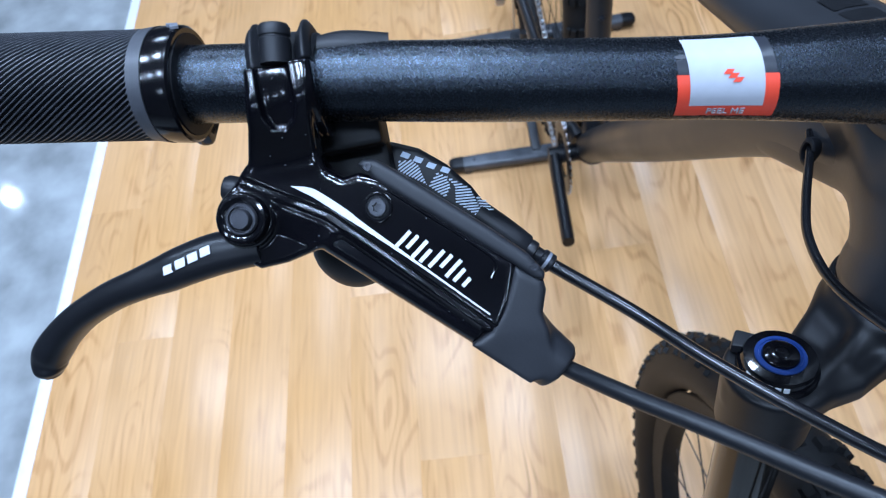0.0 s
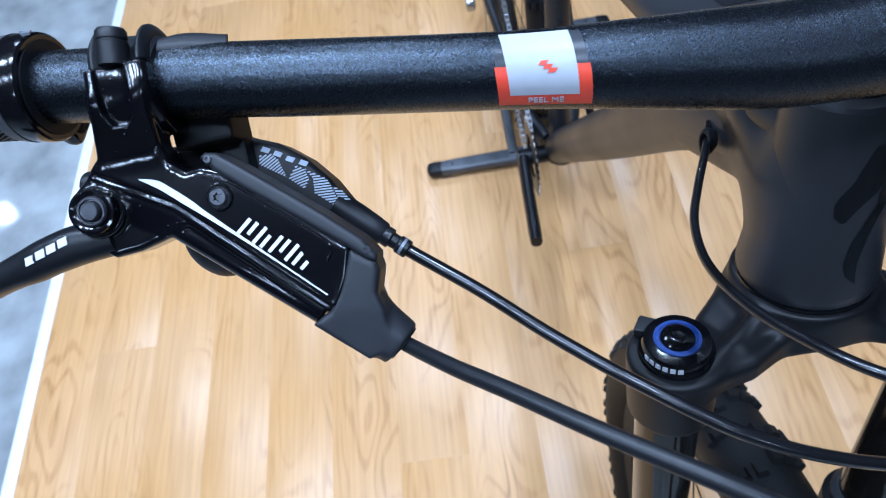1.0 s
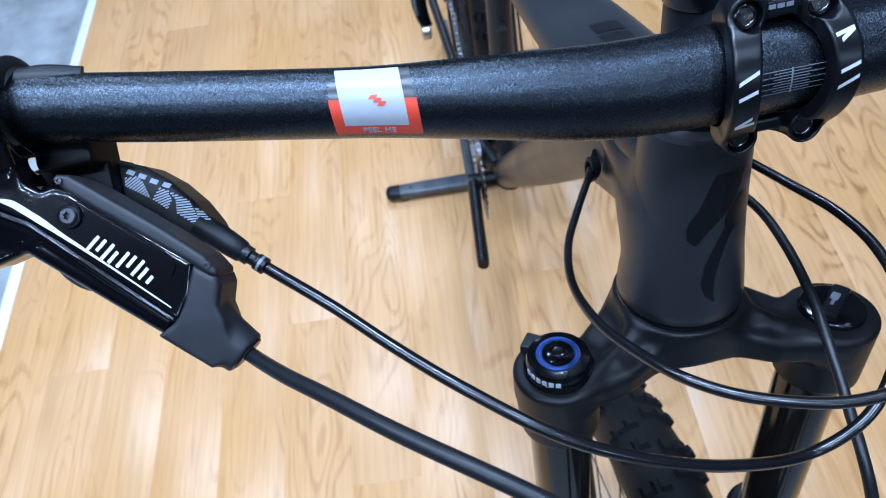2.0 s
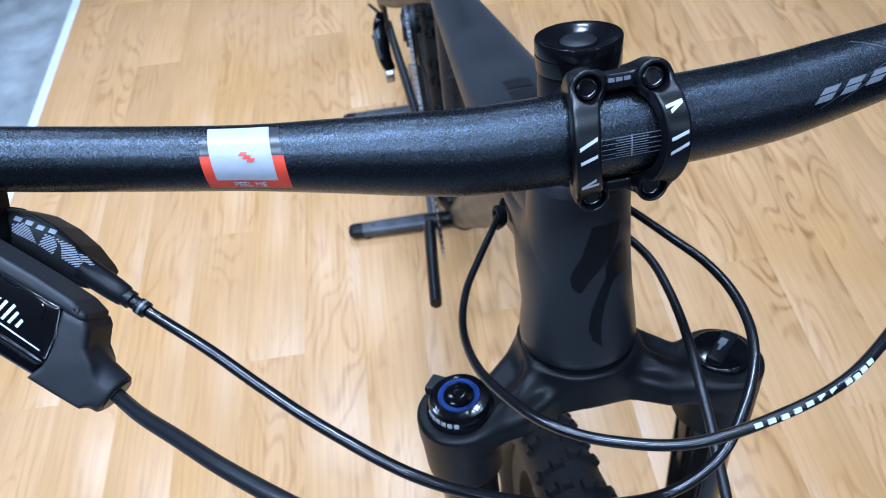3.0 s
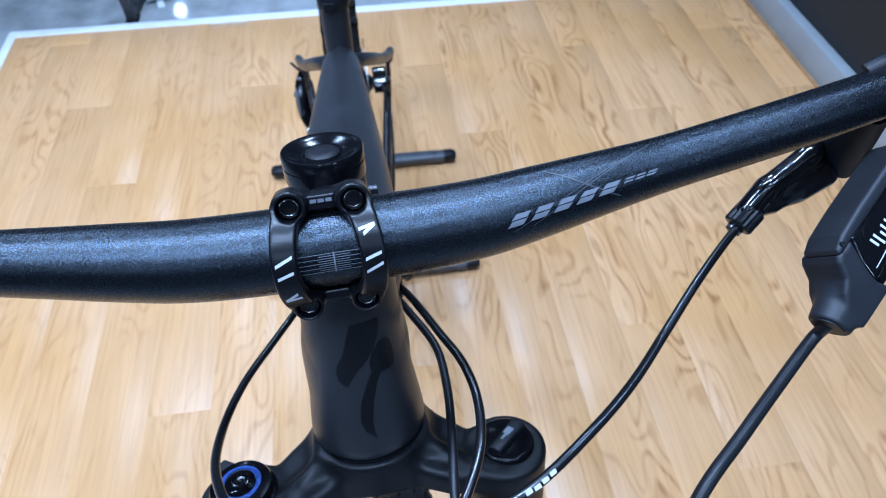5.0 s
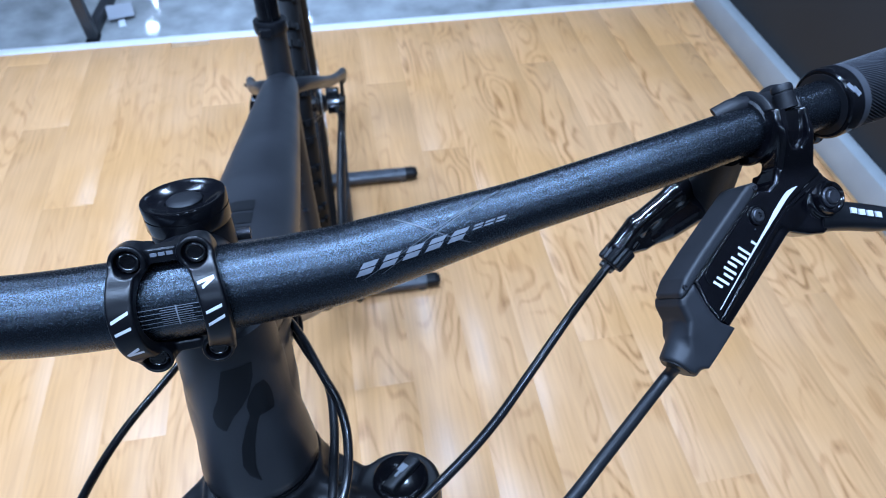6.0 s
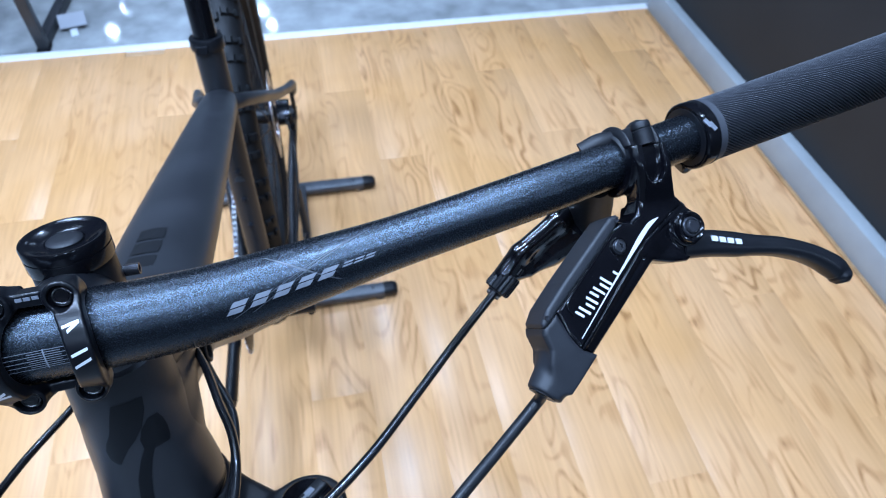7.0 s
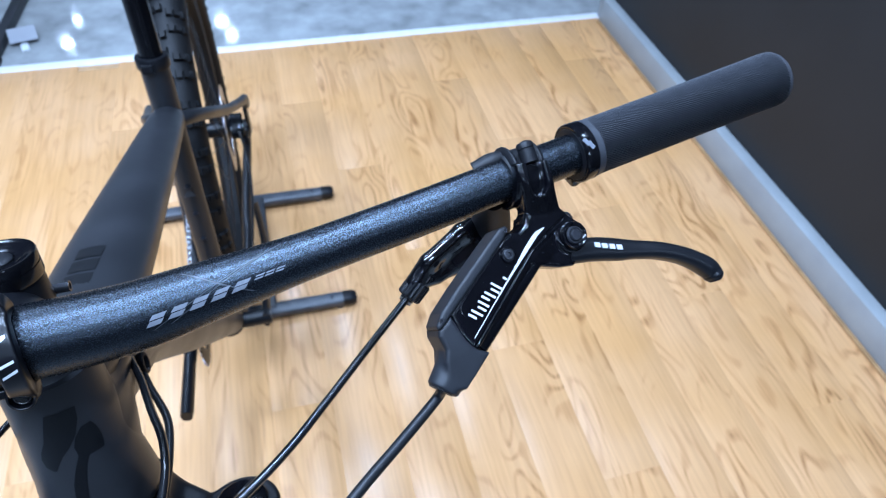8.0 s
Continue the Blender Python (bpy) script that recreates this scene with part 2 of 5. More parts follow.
def skin(name, far, lo, hi, step, m, mat, parent=None, label=""):
    """The surface where far(x, y, z) is zero, in a box of millimetres, set by m."""
    ax = [np.arange(l, h + step, step) for l, h in zip(lo, hi)]
    f = far(ax[0][:, None, None], ax[1][None, :, None], ax[2][None, None, :])
    f = np.array(np.broadcast_to(f, [len(a) for a in ax]))
    n = [len(a) - 1 for a in ax]
    total, count = np.zeros((*n, 3)), np.zeros(n)
    corners = [(i, j, k) for i in (0, 1) for j in (0, 1) for k in (0, 1)]
    at = {c: f[c[0]:n[0] + c[0], c[1]:n[1] + c[1], c[2]:n[2] + c[2]] for c in corners}
    for c in corners:
        for d in range(3):
            if c[d]:
                continue
            e = tuple(v + (i == d) for i, v in enumerate(c))
            p, q = at[c], at[e]
            cross = (p < 0) != (q < 0)
            t = np.where(cross, p / np.where(cross, p - q, 1), 0)
            for i in range(3):
                total[..., i] += np.where(cross, c[i] + (t if i == d else 0), 0)
            count += cross
    live = count > 0
    index = np.full(n, -1)
    index[live] = np.arange(live.sum())
    cell = np.argwhere(live)
    pts = (cell + total[live] / count[live][:, None]) * step + np.array(lo)
    for _ in range(3):
        e = step * 0.2
        v = far(*pts.T)
        g = np.stack([(far(*(pts + np.eye(3)[i] * e).T) - far(*(pts - np.eye(3)[i] * e).T)) / (2 * e) for i in range(3)], 1)
        move = g * (v / np.maximum((g * g).sum(1), 1e-3))[:, None]
        pts -= np.clip(move, -step * 0.4, step * 0.4)
    quads = []
    for d in range(3):
        o1, o2 = (d + 1) % 3, (d + 2) % 3
        sl = [slice(1, n[i]) for i in range(3)]
        sl[d] = slice(0, n[d])
        p = f[tuple(slice(1, n[i]) if i != d else slice(0, n[d]) for i in range(3))]
        q = f[tuple(slice(1, n[i]) if i != d else slice(1, n[d] + 1) for i in range(3))]
        hit = np.argwhere((p < 0) != (q < 0))
        up = (p < 0)[tuple(hit.T)]
        base = hit + np.array([0 if i == d else 1 for i in range(3)])
        ring = []
        for s1, s2 in ((0, 0), (1, 0), (1, 1), (0, 1)):
            c = base.copy()
            c[:, o1] -= s1
            c[:, o2] -= s2
            ring.append(index[tuple(c.T)])
        ring = np.stack(ring, 1)
        ring[~up] = ring[~up][:, ::-1]
        quads.append(ring)
    quads = np.concatenate(quads)
    flip = m.to_3x3().determinant() < 0
    me = bpy.data.meshes.new(name)
    me.from_pydata((pts * 0.001).tolist(), [], (quads[:, ::-1] if flip else quads).tolist())
    me.transform(m)
    me.shade_smooth()
    me.materials.append(mat)
    ob = new(name, me)
    ob.parent = parent
    return tagged(ob, label)



# ---- setting ----
def wood_material():
    m = bpy.data.materials.new("light_oak_vinyl")
    m.use_nodes = True
    nt = m.node_tree
    N, L = nt.nodes.new, nt.links.new
    b = nt.nodes["Principled BSDF"]
    tc, oi = N("ShaderNodeTexCoord"), N("ShaderNodeObjectInfo")
    off = N("ShaderNodeVectorMath")
    off.operation = "MULTIPLY_ADD"
    comb = N("ShaderNodeCombineXYZ")
    for k in range(3):
        L(oi.outputs["Random"], comb.inputs[k])
    L(comb.outputs[0], off.inputs[0])
    off.inputs[1].default_value = (7.3, 23.1, 3.7)
    L(tc.outputs["Object"], off.inputs[2])
    # cathedral figure: contour lines of a trough along the plank, bent by noise
    mp = N("ShaderNodeMapping")
    mp.inputs["Scale"].default_value = (11.0, 3.0, 11.0)
    L(off.outputs[0], mp.inputs["Vector"])
    n1 = N("ShaderNodeTexNoise")
    n1.inputs["Scale"].default_value, n1.inputs["Detail"].default_value, n1.inputs["Distortion"].default_value = 1.0, 1.2, 0.25
    L(mp.outputs[0], n1.inputs["Vector"])
    mpw = N("ShaderNodeMapping")
    mpw.inputs["Scale"].default_value = (0.6, 2.6, 0.6)
    L(off.outputs[0], mpw.inputs["Vector"])
    nw = N("ShaderNodeTexNoise")
    nw.inputs["Scale"].default_value, nw.inputs["Detail"].default_value = 1.0, 1.0
    L(mpw.outputs[0], nw.inputs["Vector"])

    def calc(op, a, b):
        nd = N("ShaderNodeMath")
        nd.operation = op
        for k, v in enumerate((a, b)):
            if isinstance(v, (int, float)):
                nd.inputs[k].default_value = v
            else:
                L(v, nd.inputs[k])
        return nd.outputs[0]

    place = N("ShaderNodeSeparateXYZ")
    L(tc.outputs["Object"], place.inputs[0])
    side = calc("ADD", calc("MULTIPLY", place.outputs[0], 14.0), calc("MULTIPLY", calc("SUBTRACT", nw.outputs["Fac"], 0.5), 2.6))
    trough = calc("MULTIPLY", calc("MULTIPLY", side, side), 1.6)
    along = calc("MULTIPLY", place.outputs[1], 5.0)
    bent = calc("MULTIPLY", n1.outputs["Fac"], 19.0)
    rings = calc("ADD", calc("ADD", trough, along), bent)
    saw = calc("PINGPONG", rings, 1.0)
    fr = N("ShaderNodeMapRange")
    fr.interpolation_type = "SMOOTHSTEP"
    fr.inputs["From Min"].default_value, fr.inputs["From Max"].default_value = 0.42, 1.0
    L(saw, fr.inputs["Value"])
    # fine fibres
    mp2 = N("ShaderNodeMapping")
    mp2.inputs["Scale"].default_value = (160, 5, 160)
    L(off.outputs[0], mp2.inputs["Vector"])
    n2 = N("ShaderNodeTexNoise")
    n2.inputs["Scale"].default_value, n2.inputs["Detail"].default_value = 1.0, 4
    L(mp2.outputs[0], n2.inputs["Vector"])
    # broad clouds
    mp3 = N("ShaderNodeMapping")
    mp3.inputs["Scale"].default_value = (9, 2.2, 9)
    L(off.outputs[0], mp3.inputs["Vector"])
    n3 = N("ShaderNodeTexNoise")
    n3.inputs["Scale"].default_value, n3.inputs["Detail"].default_value = 1.0, 3
    L(mp3.outputs[0], n3.inputs["Vector"])
    r1 = N("ShaderNodeValToRGB")
    r1.color_ramp.elements[0].color, r1.color_ramp.elements[0].position = (0.660, 0.376, 0.176, 1), 0.0
    r1.color_ramp.elements[1].color, r1.color_ramp.elements[1].position = (0.390, 0.196, 0.080, 1), 1.0
    e = r1.color_ramp.elements.new(0.40)
    e.color = (0.568, 0.307, 0.136, 1)
    r1.color_ramp.interpolation = "EASE"
    # the figure shows on some stretches and fades on others
    fade = N("ShaderNodeMapRange")
    fade.inputs["From Min"].default_value, fade.inputs["From Max"].default_value = 0.42, 0.66
    fade.inputs["To Min"].default_value, fade.inputs["To Max"].default_value = 0.06, 1.0
    L(n3.outputs["Fac"], fade.inputs["Value"])
    # fibres break the figure up
    frayed = N("ShaderNodeMapRange")
    frayed.inputs["From Min"].default_value, frayed.inputs["From Max"].default_value = 0.34, 0.66
    frayed.inputs["To Min"].default_value, frayed.inputs["To Max"].default_value = 1.15, 0.45
    L(n2.outputs["Fac"], frayed.inputs["Value"])
    worn = N("ShaderNodeMath")
    worn.operation = "MULTIPLY"
    L(fr.outputs[0], worn.inputs[0])
    L(frayed.outputs["Result"], worn.inputs[1])
    fig = N("ShaderNodeMath")
    fig.operation = "MULTIPLY"
    each = N("ShaderNodeMapRange")
    each.inputs["From Min"].default_value, each.inputs["From Max"].default_value = 0.35, 0.75
    each.inputs["To Min"].default_value, each.inputs["To Max"].default_value = 0.82, 1.15
    L(oi.outputs["Random"], each.inputs["Value"])
    vary = N("ShaderNodeMath")
    vary.operation = "MULTIPLY"
    L(worn.outputs[0], vary.inputs[0])
    L(each.outputs["Result"], vary.inputs[1])
    # figure paled away from the wall: lamp glare put into the colour
    geo = N("ShaderNodeNewGeometry")
    where = N("ShaderNodeSeparateXYZ")
    L(geo.outputs["Position"], where.inputs[0])
    glare_fade = N("ShaderNodeMapRange")
    glare_fade.inputs["From Min"].default_value, glare_fade.inputs["From Max"].default_value = -0.7, 1.0
    glare_fade.inputs["To Min"].default_value, glare_fade.inputs["To Max"].default_value = 0.55, 1.35
    L(where.outputs[0], glare_fade.inputs["Value"])
    L(calc("MULTIPLY", vary.outputs[0], glare_fade.outputs["Result"]), fig.inputs[0])
    L(fade.outputs["Result"], fig.inputs[1])
    L(fig.outputs[0], r1.inputs["Fac"])
    r3 = N("ShaderNodeValToRGB")
    r3.color_ramp.elements[0].color, r3.color_ramp.elements[0].position = (0.978, 0.970, 0.957, 1), 0.30
    r3.color_ramp.elements[1].color, r3.color_ramp.elements[1].position = (1.03, 1.02, 1.01, 1), 0.68
    L(n3.outputs["Fac"], r3.inputs["Fac"])
    r2 = N("ShaderNodeValToRGB")
    r2.color_ramp.elements[0].color, r2.color_ramp.elements[0].position = (0.91, 0.895, 0.88, 1), 0.32
    r2.color_ramp.elements[1].color, r2.color_ramp.elements[1].position = (1.04, 1.04, 1.04, 1), 0.62
    L(n2.outputs["Fac"], r2.inputs["Fac"])
    rr = N("ShaderNodeValToRGB")
    rr.color_ramp.elements[0].color, rr.color_ramp.elements[1].color = (0.988, 0.982, 0.972, 1), (1.004, 1.004, 1.004, 1)
    L(oi.outputs["Random"], rr.inputs["Fac"])
    # broad golden and paler patches over many planks
    n4 = N("ShaderNodeTexNoise")
    n4.inputs["Scale"].default_value, n4.inputs["Detail"].default_value = 2.6, 3
    L(geo.outputs["Position"], n4.inputs["Vector"])
    r4 = N("ShaderNodeValToRGB")
    r4.color_ramp.elements[0].color, r4.color_ramp.elements[0].position = (1.02, 1.0, 1.02, 1), 0.38
    r4.color_ramp.elements[1].color, r4.color_ramp.elements[1].position = (0.945, 0.872, 0.745, 1), 0.64
    L(n4.outputs["Fac"], r4.inputs["Fac"])
    last = r1.outputs["Color"]
    for r in (r3, r2, rr, r4):
        mx = N("ShaderNodeMix")
        mx.data_type, mx.blend_type = "RGBA", "MULTIPLY"
        mx.inputs["Factor"].default_value = 1.0
        L(last, mx.inputs["A"])
        L(r.outputs["Color"], mx.inputs["B"])
        last = mx.outputs["Result"]
    L(last, b.inputs["Base Color"])
    b.inputs["Roughness"].default_value = 0.30
    b.inputs["Specular IOR Level"].default_value = 0.32
    bp = N("ShaderNodeBump")
    bp.inputs["Strength"].default_value, bp.inputs["Distance"].default_value = 0.15, 0.0006
    L(n2.outputs["Fac"], bp.inputs["Height"])
    L(bp.outputs["Normal"], b.inputs["Normal"])
    return m


WOOD = wood_material()
SUBFLOOR = material("dark_joint", (0.46, 0.27, 0.135), 0.8, 0, 0.2, 20)
CONCRETE = material("polished_concrete", (0.315, 0.325, 0.322), 0.055, 0, 0.28, 9.0, 0.03, 40, rvar=0.02)
TRIM_WHITE = material("white_edge_strip", (0.80, 0.80, 0.80), 0.35, 0, 0.06, 30, 0.05, 200)
SKIRT = material("blue_grey_skirting", (0.31, 0.325, 0.325), 0.45, 0, 0.08, 8, 0.05, 200)
WALL_DARK = material("charcoal_wall", (0.0145, 0.0150, 0.0160), 0.6, 0, 0.15, 3, 0.1, 120)
WALL_PALE = material("pale_wall", (0.16, 0.16, 0.16), 0.7, 0, 0.05, 2, 0.1, 120)
CEILING = material("dark_ceiling", (0.018, 0.018, 0.019), 0.8, 0, 0.05, 2)

FX0, FX1, FY0, FY1 = -1.214, 1.517, -0.70, 2.045


def slab(name, x0, x1, y0, y1, z0, z1, mat, label, category, bevel=0.0):
    ob = part(name, box(x1 - x0, y1 - y0, z1 - z0, pose((x0 + x1) / 2, (y0 + y1) / 2, (z0 + z1) / 2), bevel), mat)
    return tagged(ob, label, category, kind="structure")


ground = slab("ground", -6.5, 4.6, -4.6, 9.6, -0.16, -0.018, CONCRETE, "grey mottled polished concrete shop floor", "floor")
floor = slab("floor", FX0, FX1, FY0, FY1, -0.017, -0.004, SUBFLOOR, "light oak plank floor of a display platform", "floor")
slab("trim", FX0 - 0.030, FX0, FY0, FY1 + 0.04, -0.017, 0.002, TRIM_WHITE, "white painted edge strip along the plank floor", "trim", 0.002)
slab("trim", FX0, FX1 + 0.06, FY1, FY1 + 0.04, -0.017, 0.002, TRIM_WHITE, "white painted edge strip along the plank floor", "trim", 0.002)
slab("baseboard", FX1 - 0.006, FX1 + 0.036, -1.7, 2.02, -0.017, 0.098, SKIRT, "blue-grey skirting board at the foot of a dark wall", "skirting", 0.004)
slab("wall_east", FX1 + 0.036, FX1 + 0.14, -1.7, 2.02, -0.017, 3.2, WALL_DARK, "charcoal painted display wall beside the planks", "wall")
slab("trim", FX1 - 0.019, FX1 - 0.006, FY0, 2.02, -0.004, 0.007, material("brown_edge_wood", (0.36, 0.20, 0.085), 0.45, 0, 0.25, 25, 0.1, 200), "thin brown wooden strip along the skirting", "trim", 0.002)
slab("wall_north", -6.5, 4.6, 9.6, 9.7, -0.1, 3.2, WALL_PALE, "plain pale shop wall", "wall")
slab("wall_south", -6.5, 4.6, -4.7, -4.6, -0.1, 3.2, WALL_PALE, "plain pale shop wall", "wall")
slab("wall_west", -6.6, -6.5, -4.6, 9.6, -0.1, 3.2, WALL_PALE, "plain pale shop wall", "wall")
slab("wall_outer", 4.6, 4.7, -4.6, 9.6, -0.1, 3.2, WALL_PALE, "plain pale shop wall", "wall")
slab("ceiling", -6.6, 4.7, -4.7, 9.7, 3.2, 3.3, CEILING, "plain ceiling over the shop", "ceiling")


# ---- bicycle: built in its own frame, x across, y to the rear, z up ----
bike = new("bicycle")
bike.matrix_world = pose(0.001, 0.001, 0, 0, 0, 3.2)
tagged(bike, "matt charcoal hardtail mountain bike with black handlebar, without pedals", "bicycle")

# handlebar
HALF = [(0, .0008, 1.0985, .0177), (.03, .0007, 1.0985, .0176), (.06, .0007, 1.1005, .0169), (.085, .0018, 1.1042, .0156), (.11, .0034, 1.1081, .0139),
        (.14, .0058, 1.1122, .0122), (.17, .0072, 1.1178, .0117), (.21, .0094, 1.1255, .0114), (.25, .0152, 1.1300, .0111), (.30, .0243, 1.1323, .0111),
        (.385, .0381, 1.1377, .0111), (.441, .0476, 1.1413, .0111)]
BAR_ROWS = spline([(x, y - .0024 * x, z - .0015 * x, r) for x, y, z, r in [(.002 - a, *b) for a, *b in HALF[:0:-1]] + [(.002 + a, *b) for a, *b in HALF]], 6)
handlebar = part("handlebar", tube(BAR_ROWS, 40), BAR, bike, "satin black blasted riser handlebar, swept back")
BX = [r[0] for r in BAR_ROWS]


def bar_at(x):
    """Centre, unit tangent towards +x and radius of the handlebar at x."""
    c = [float(np.interp(x, BX, [r[k] for r in BAR_ROWS])) for k in (1, 2, 3)]
    e = [float(np.interp(x + 0.004, BX, [r[k] for r in BAR_ROWS])) for k in (1, 2)]
    w = [float(np.interp(x - 0.004, BX, [r[k] for r in BAR_ROWS])) for k in (1, 2)]
    return Vector((x, c[0], c[1])), Vector((0.008, e[0] - w[0], e[1] - w[1])).normalized(), c[2]


def bar_point(x, deg, lift=0.0):
    """A point of the handlebar's skin: deg from straight up (0) to straight forward (90)."""
    c, t, r = bar_at(x)
    q = radians(deg)
    return c + Vector((0, -math.sin(q), math.cos(q))) * (r + lift)


def bar_patch(name, x0, x1, d0, d1, mat, lift=0.0003, parent=None, label="", nx=8, nd=10, shear=0.0):
    """A thin print that hugs the handlebar between two angles; shear slants it (metres along x)."""
    bm = bmesh.new()
    grid = [[bm.verts.new(bar_point(x0 + (x1 - x0) * i / nx + shear * (1 - j / nd), d0 + (d1 - d0) * j / nd, lift)) for j in range(nd + 1)] for i in range(nx + 1)]
    for i in range(nx):
        for j in range(nd):
            bm.faces.new((grid[i][j], grid[i + 1][j], grid[i + 1][j + 1], grid[i][j + 1]))
    return part(name, bm, mat, parent or handlebar, label)


# sticker: dark collar, red field, white square, small red mark, two words
bar_patch("sticker_edge", -.1525, -.1252, -14, 60, STICKER_DARK, .00015)
bar_patch("sticker_field", -.1530, -.1247, 40, 103, RED_INK, .0003, label="red sticker with a white square")
bar_patch("sticker_square", -.1495, -.1287, -14, 82, PAPER, .0005)
for k in range(3):
    bar_patch("sticker_mark", -.1402 + .0012 * k, -.1380 + .0012 * k, 34 + 5 * k, 40 + 5 * k, RED_INK, .0007, nx=2, nd=2, shear=.0012)


def bar_text(words, x, deg, size, mat):
    cu = bpy.data.curves.new("lettering", "FONT")
    cu.body, cu.size, cu.extrude, cu.align_x = words, size, 0.0001, "CENTER"
    tmp = bpy.data.objects.new("lettering", cu)
    me = bpy.data.meshes.new_from_object(tmp)
    bpy.data.objects.remove(tmp)
    bm = bmesh.new()
    bm.from_mesh(me)
    r = bar_at(x)[2]
    for v in bm.verts:
        v.co = bar_point(x + v.co.x, deg - math.degrees(v.co.y / r), .0006 + v.co.z)
    part("lettering", bm, mat, handlebar, "white small capitals")


bar_text("PEEL ME", -.1388, 96.0, .0031, PAPER)

# product mark on the other side of the bar: slanted grey blocks and thin crossing lines
for k in range(5):
    x = .0705 + .0097 * k
    d = 47 - 0.9 * k
    bar_patch("logo_block", x + .0011, x + .0076, d, d + 7.5, GREY_INK, label="slanted grey print", nx=3, nd=3, shear=.0020)
    bar_patch("logo_block", x - .0008, x + .0057, d + 9.0, d + 17.0, GREY_INK, nx=3, nd=3, shear=.0020)
for k in range(3):
    x = .1205 + .0050 * k
    bar_patch("logo_block", x, x + .0040, 43.5, 46.5, GREY_INK, nx=2, nd=1, shear=.0008)
    bar_patch("logo_block", x - .0008, x + .0032, 48.5, 51.5, GREY_INK, nx=2, nd=1, shear=.0008)
for x0, sh in ((.072, .062), (.080, .054), (.118, -.030)):
    bar_patch("logo_line", x0, x0 + .0011, -8, 72, DIM_INK, .0002, nx=1, nd=14, shear=sh)
# centring scale between the stem's jaws
for k in range(9):
    w = .0155 if k % 2 == 0 else .0062
    bar_patch("scale_line", -w, w, 52 + 3.1 * k, 52.9 + 3.1 * k, GREY_INK, nx=4, nd=1)
bar_patch("scale_line", -.0003, .0003, 51, 79, GREY_INK, .0004, nx=1, nd=8)


# grips with spiral ribs and a clamp ring
def grip(sg):
    c0, c1 = bar_at(.303 if sg > 0 else -.295)[0], bar_at(sg * .442)[0]
    ax = (c1 - c0).normalized()
    m = frame_to(c0, ax, (0, 0, 1))
    ln = (c1 - c0).length + .004
    bm = bmesh.new()
    rings = []
    starts, nz, per = 64, 110, 5
    nq = starts * per
    depth = (0, 0, .5, 1, .9)
    for i in range(nz + 1):
        z = ln * i / nz
        ring = []
        for k in range(nq):
            q = 2 * math.pi * (k / nq + sg * z / .0022 / starts)
            r = .0158 + .0012 * (z / ln) ** 2 + .0007 * max(0, 1 - z / .005)
            end = max(0.0, (z - (ln - .006)) / .006)
            r = r * math.sqrt(max(0.0, 1 - end * end * .75))
            if .0045 < z < ln - .007:
                r -= .0023 * depth[k % per]
            ring.append(bm.verts.new(m @ Vector((r * math.cos(q), r * math.sin(q), z))))
        rings.append(ring)
    for a, b in zip(rings, rings[1:]):
        for k in range(nq):
            bm.faces.new((a[k], a[(k + 1) % nq], b[(k + 1) % nq], b[k]))
    bm.faces.new(rings[0])
    bm.faces.new(rings[-1])
    g = part("grip", bm, RUBBER, bike, "ribbed dark grey rubber grip", 24)
    part("clamp_ring", lathe([(.0112, -.0068), (.0138, -.0070), (.0141, -.0075), (.0158, -.0076), (.0165, -.0070), (.0167, -.0056), (.0165, -.002), (.0163, -.0002), (.0118, 0)], m, 48), CAP, g, "gloss black clamp ring")
    part("ring_face", lathe([(.0112, -.0070), (.0112, -.0079), (.0144, -.0079), (.0144, -.0072)], m, 44, caps=False), MATTE, g, "dull black inner face")
    part("clamp_lug", box(.010, .013, .0066, m @ pose(-.0165, 0, -.0040), .0025), GLOSS, g, weigh=True)
    for k in range(2):
        part("ring_mark", box(.0007, .0045, .0022, m @ pose(.0167 * math.cos(.5 + .14 * k), .0167 * math.sin(.5 + .14 * k), -.0060 + .002 * k, 0, 0, math.degrees(.5 + .14 * k)) @ pose(0, 0, 0, 25, 0, 0)), GREY_INK, g, "small grey mark", weigh=True)


grip(-1)
grip(1)


# brake levers: u towards the stem, v towards the front, h up from the master cylinder's face, in millimetres
def lever_frame(origin):
    x, y, z = (1, 0, 0), (0, .829, .559), (0, -.559, .829)
    return Matrix(((x[0], y[0], z[0], origin[0]), (x[1], y[1], z[1], origin[1]), (x[2], y[2], z[2], origin[2]), (0, 0, 0, 1)))


MAIN = [(-40, -12.5), (-34, -17.5), (-14, -17.5), (-12.5, -13.3), (-8, -10), (-3.5, -10.5), (2, -8), (35, 22), (31.5, 33), (26.5, 41), (21.7, 39.8), (-12, 6.6), (-19, 8.6), (-29, 10.8), (-37, 11.2), (-43.5, 6.6), (-46.5, -1), (-45, -8)]
NECK = [(-26.5, -47), (-27.6, -36), (-29.6, -27), (-33.4, -18), (-40, -11), (-30, -6), (-15, -8), (-13.2, -13), (-13.6, -18.5), (-11.6, -28), (-9.6, -36), (-9.2, -47)]
POCKET = [(-23.2, -50), (-14.8, -50), (-15.0, -31), (-16.6, -27), (-19.4, -25), (-23, -25.4), (-24.4, -29)]
COVER = [(-3.4, -12.6), (-1.5, -13.8), (2, -13), (7, -8.8), (29, 10.8), (39, 20.6), (42.3, 26.0), (41.8, 28.2), (39, 27.2), (34.3, 22.5), (8.2, -.4), (.5, -7.4)]
BOOT = [(34.4, 22.6), (41.6, 28.0), (42.0, 31), (39.9, 37.5), (40.8, 43), (37.5, 55), (33, 57), (18.5, 43.1), (24.6, 40.0), (28.6, 34.6)]


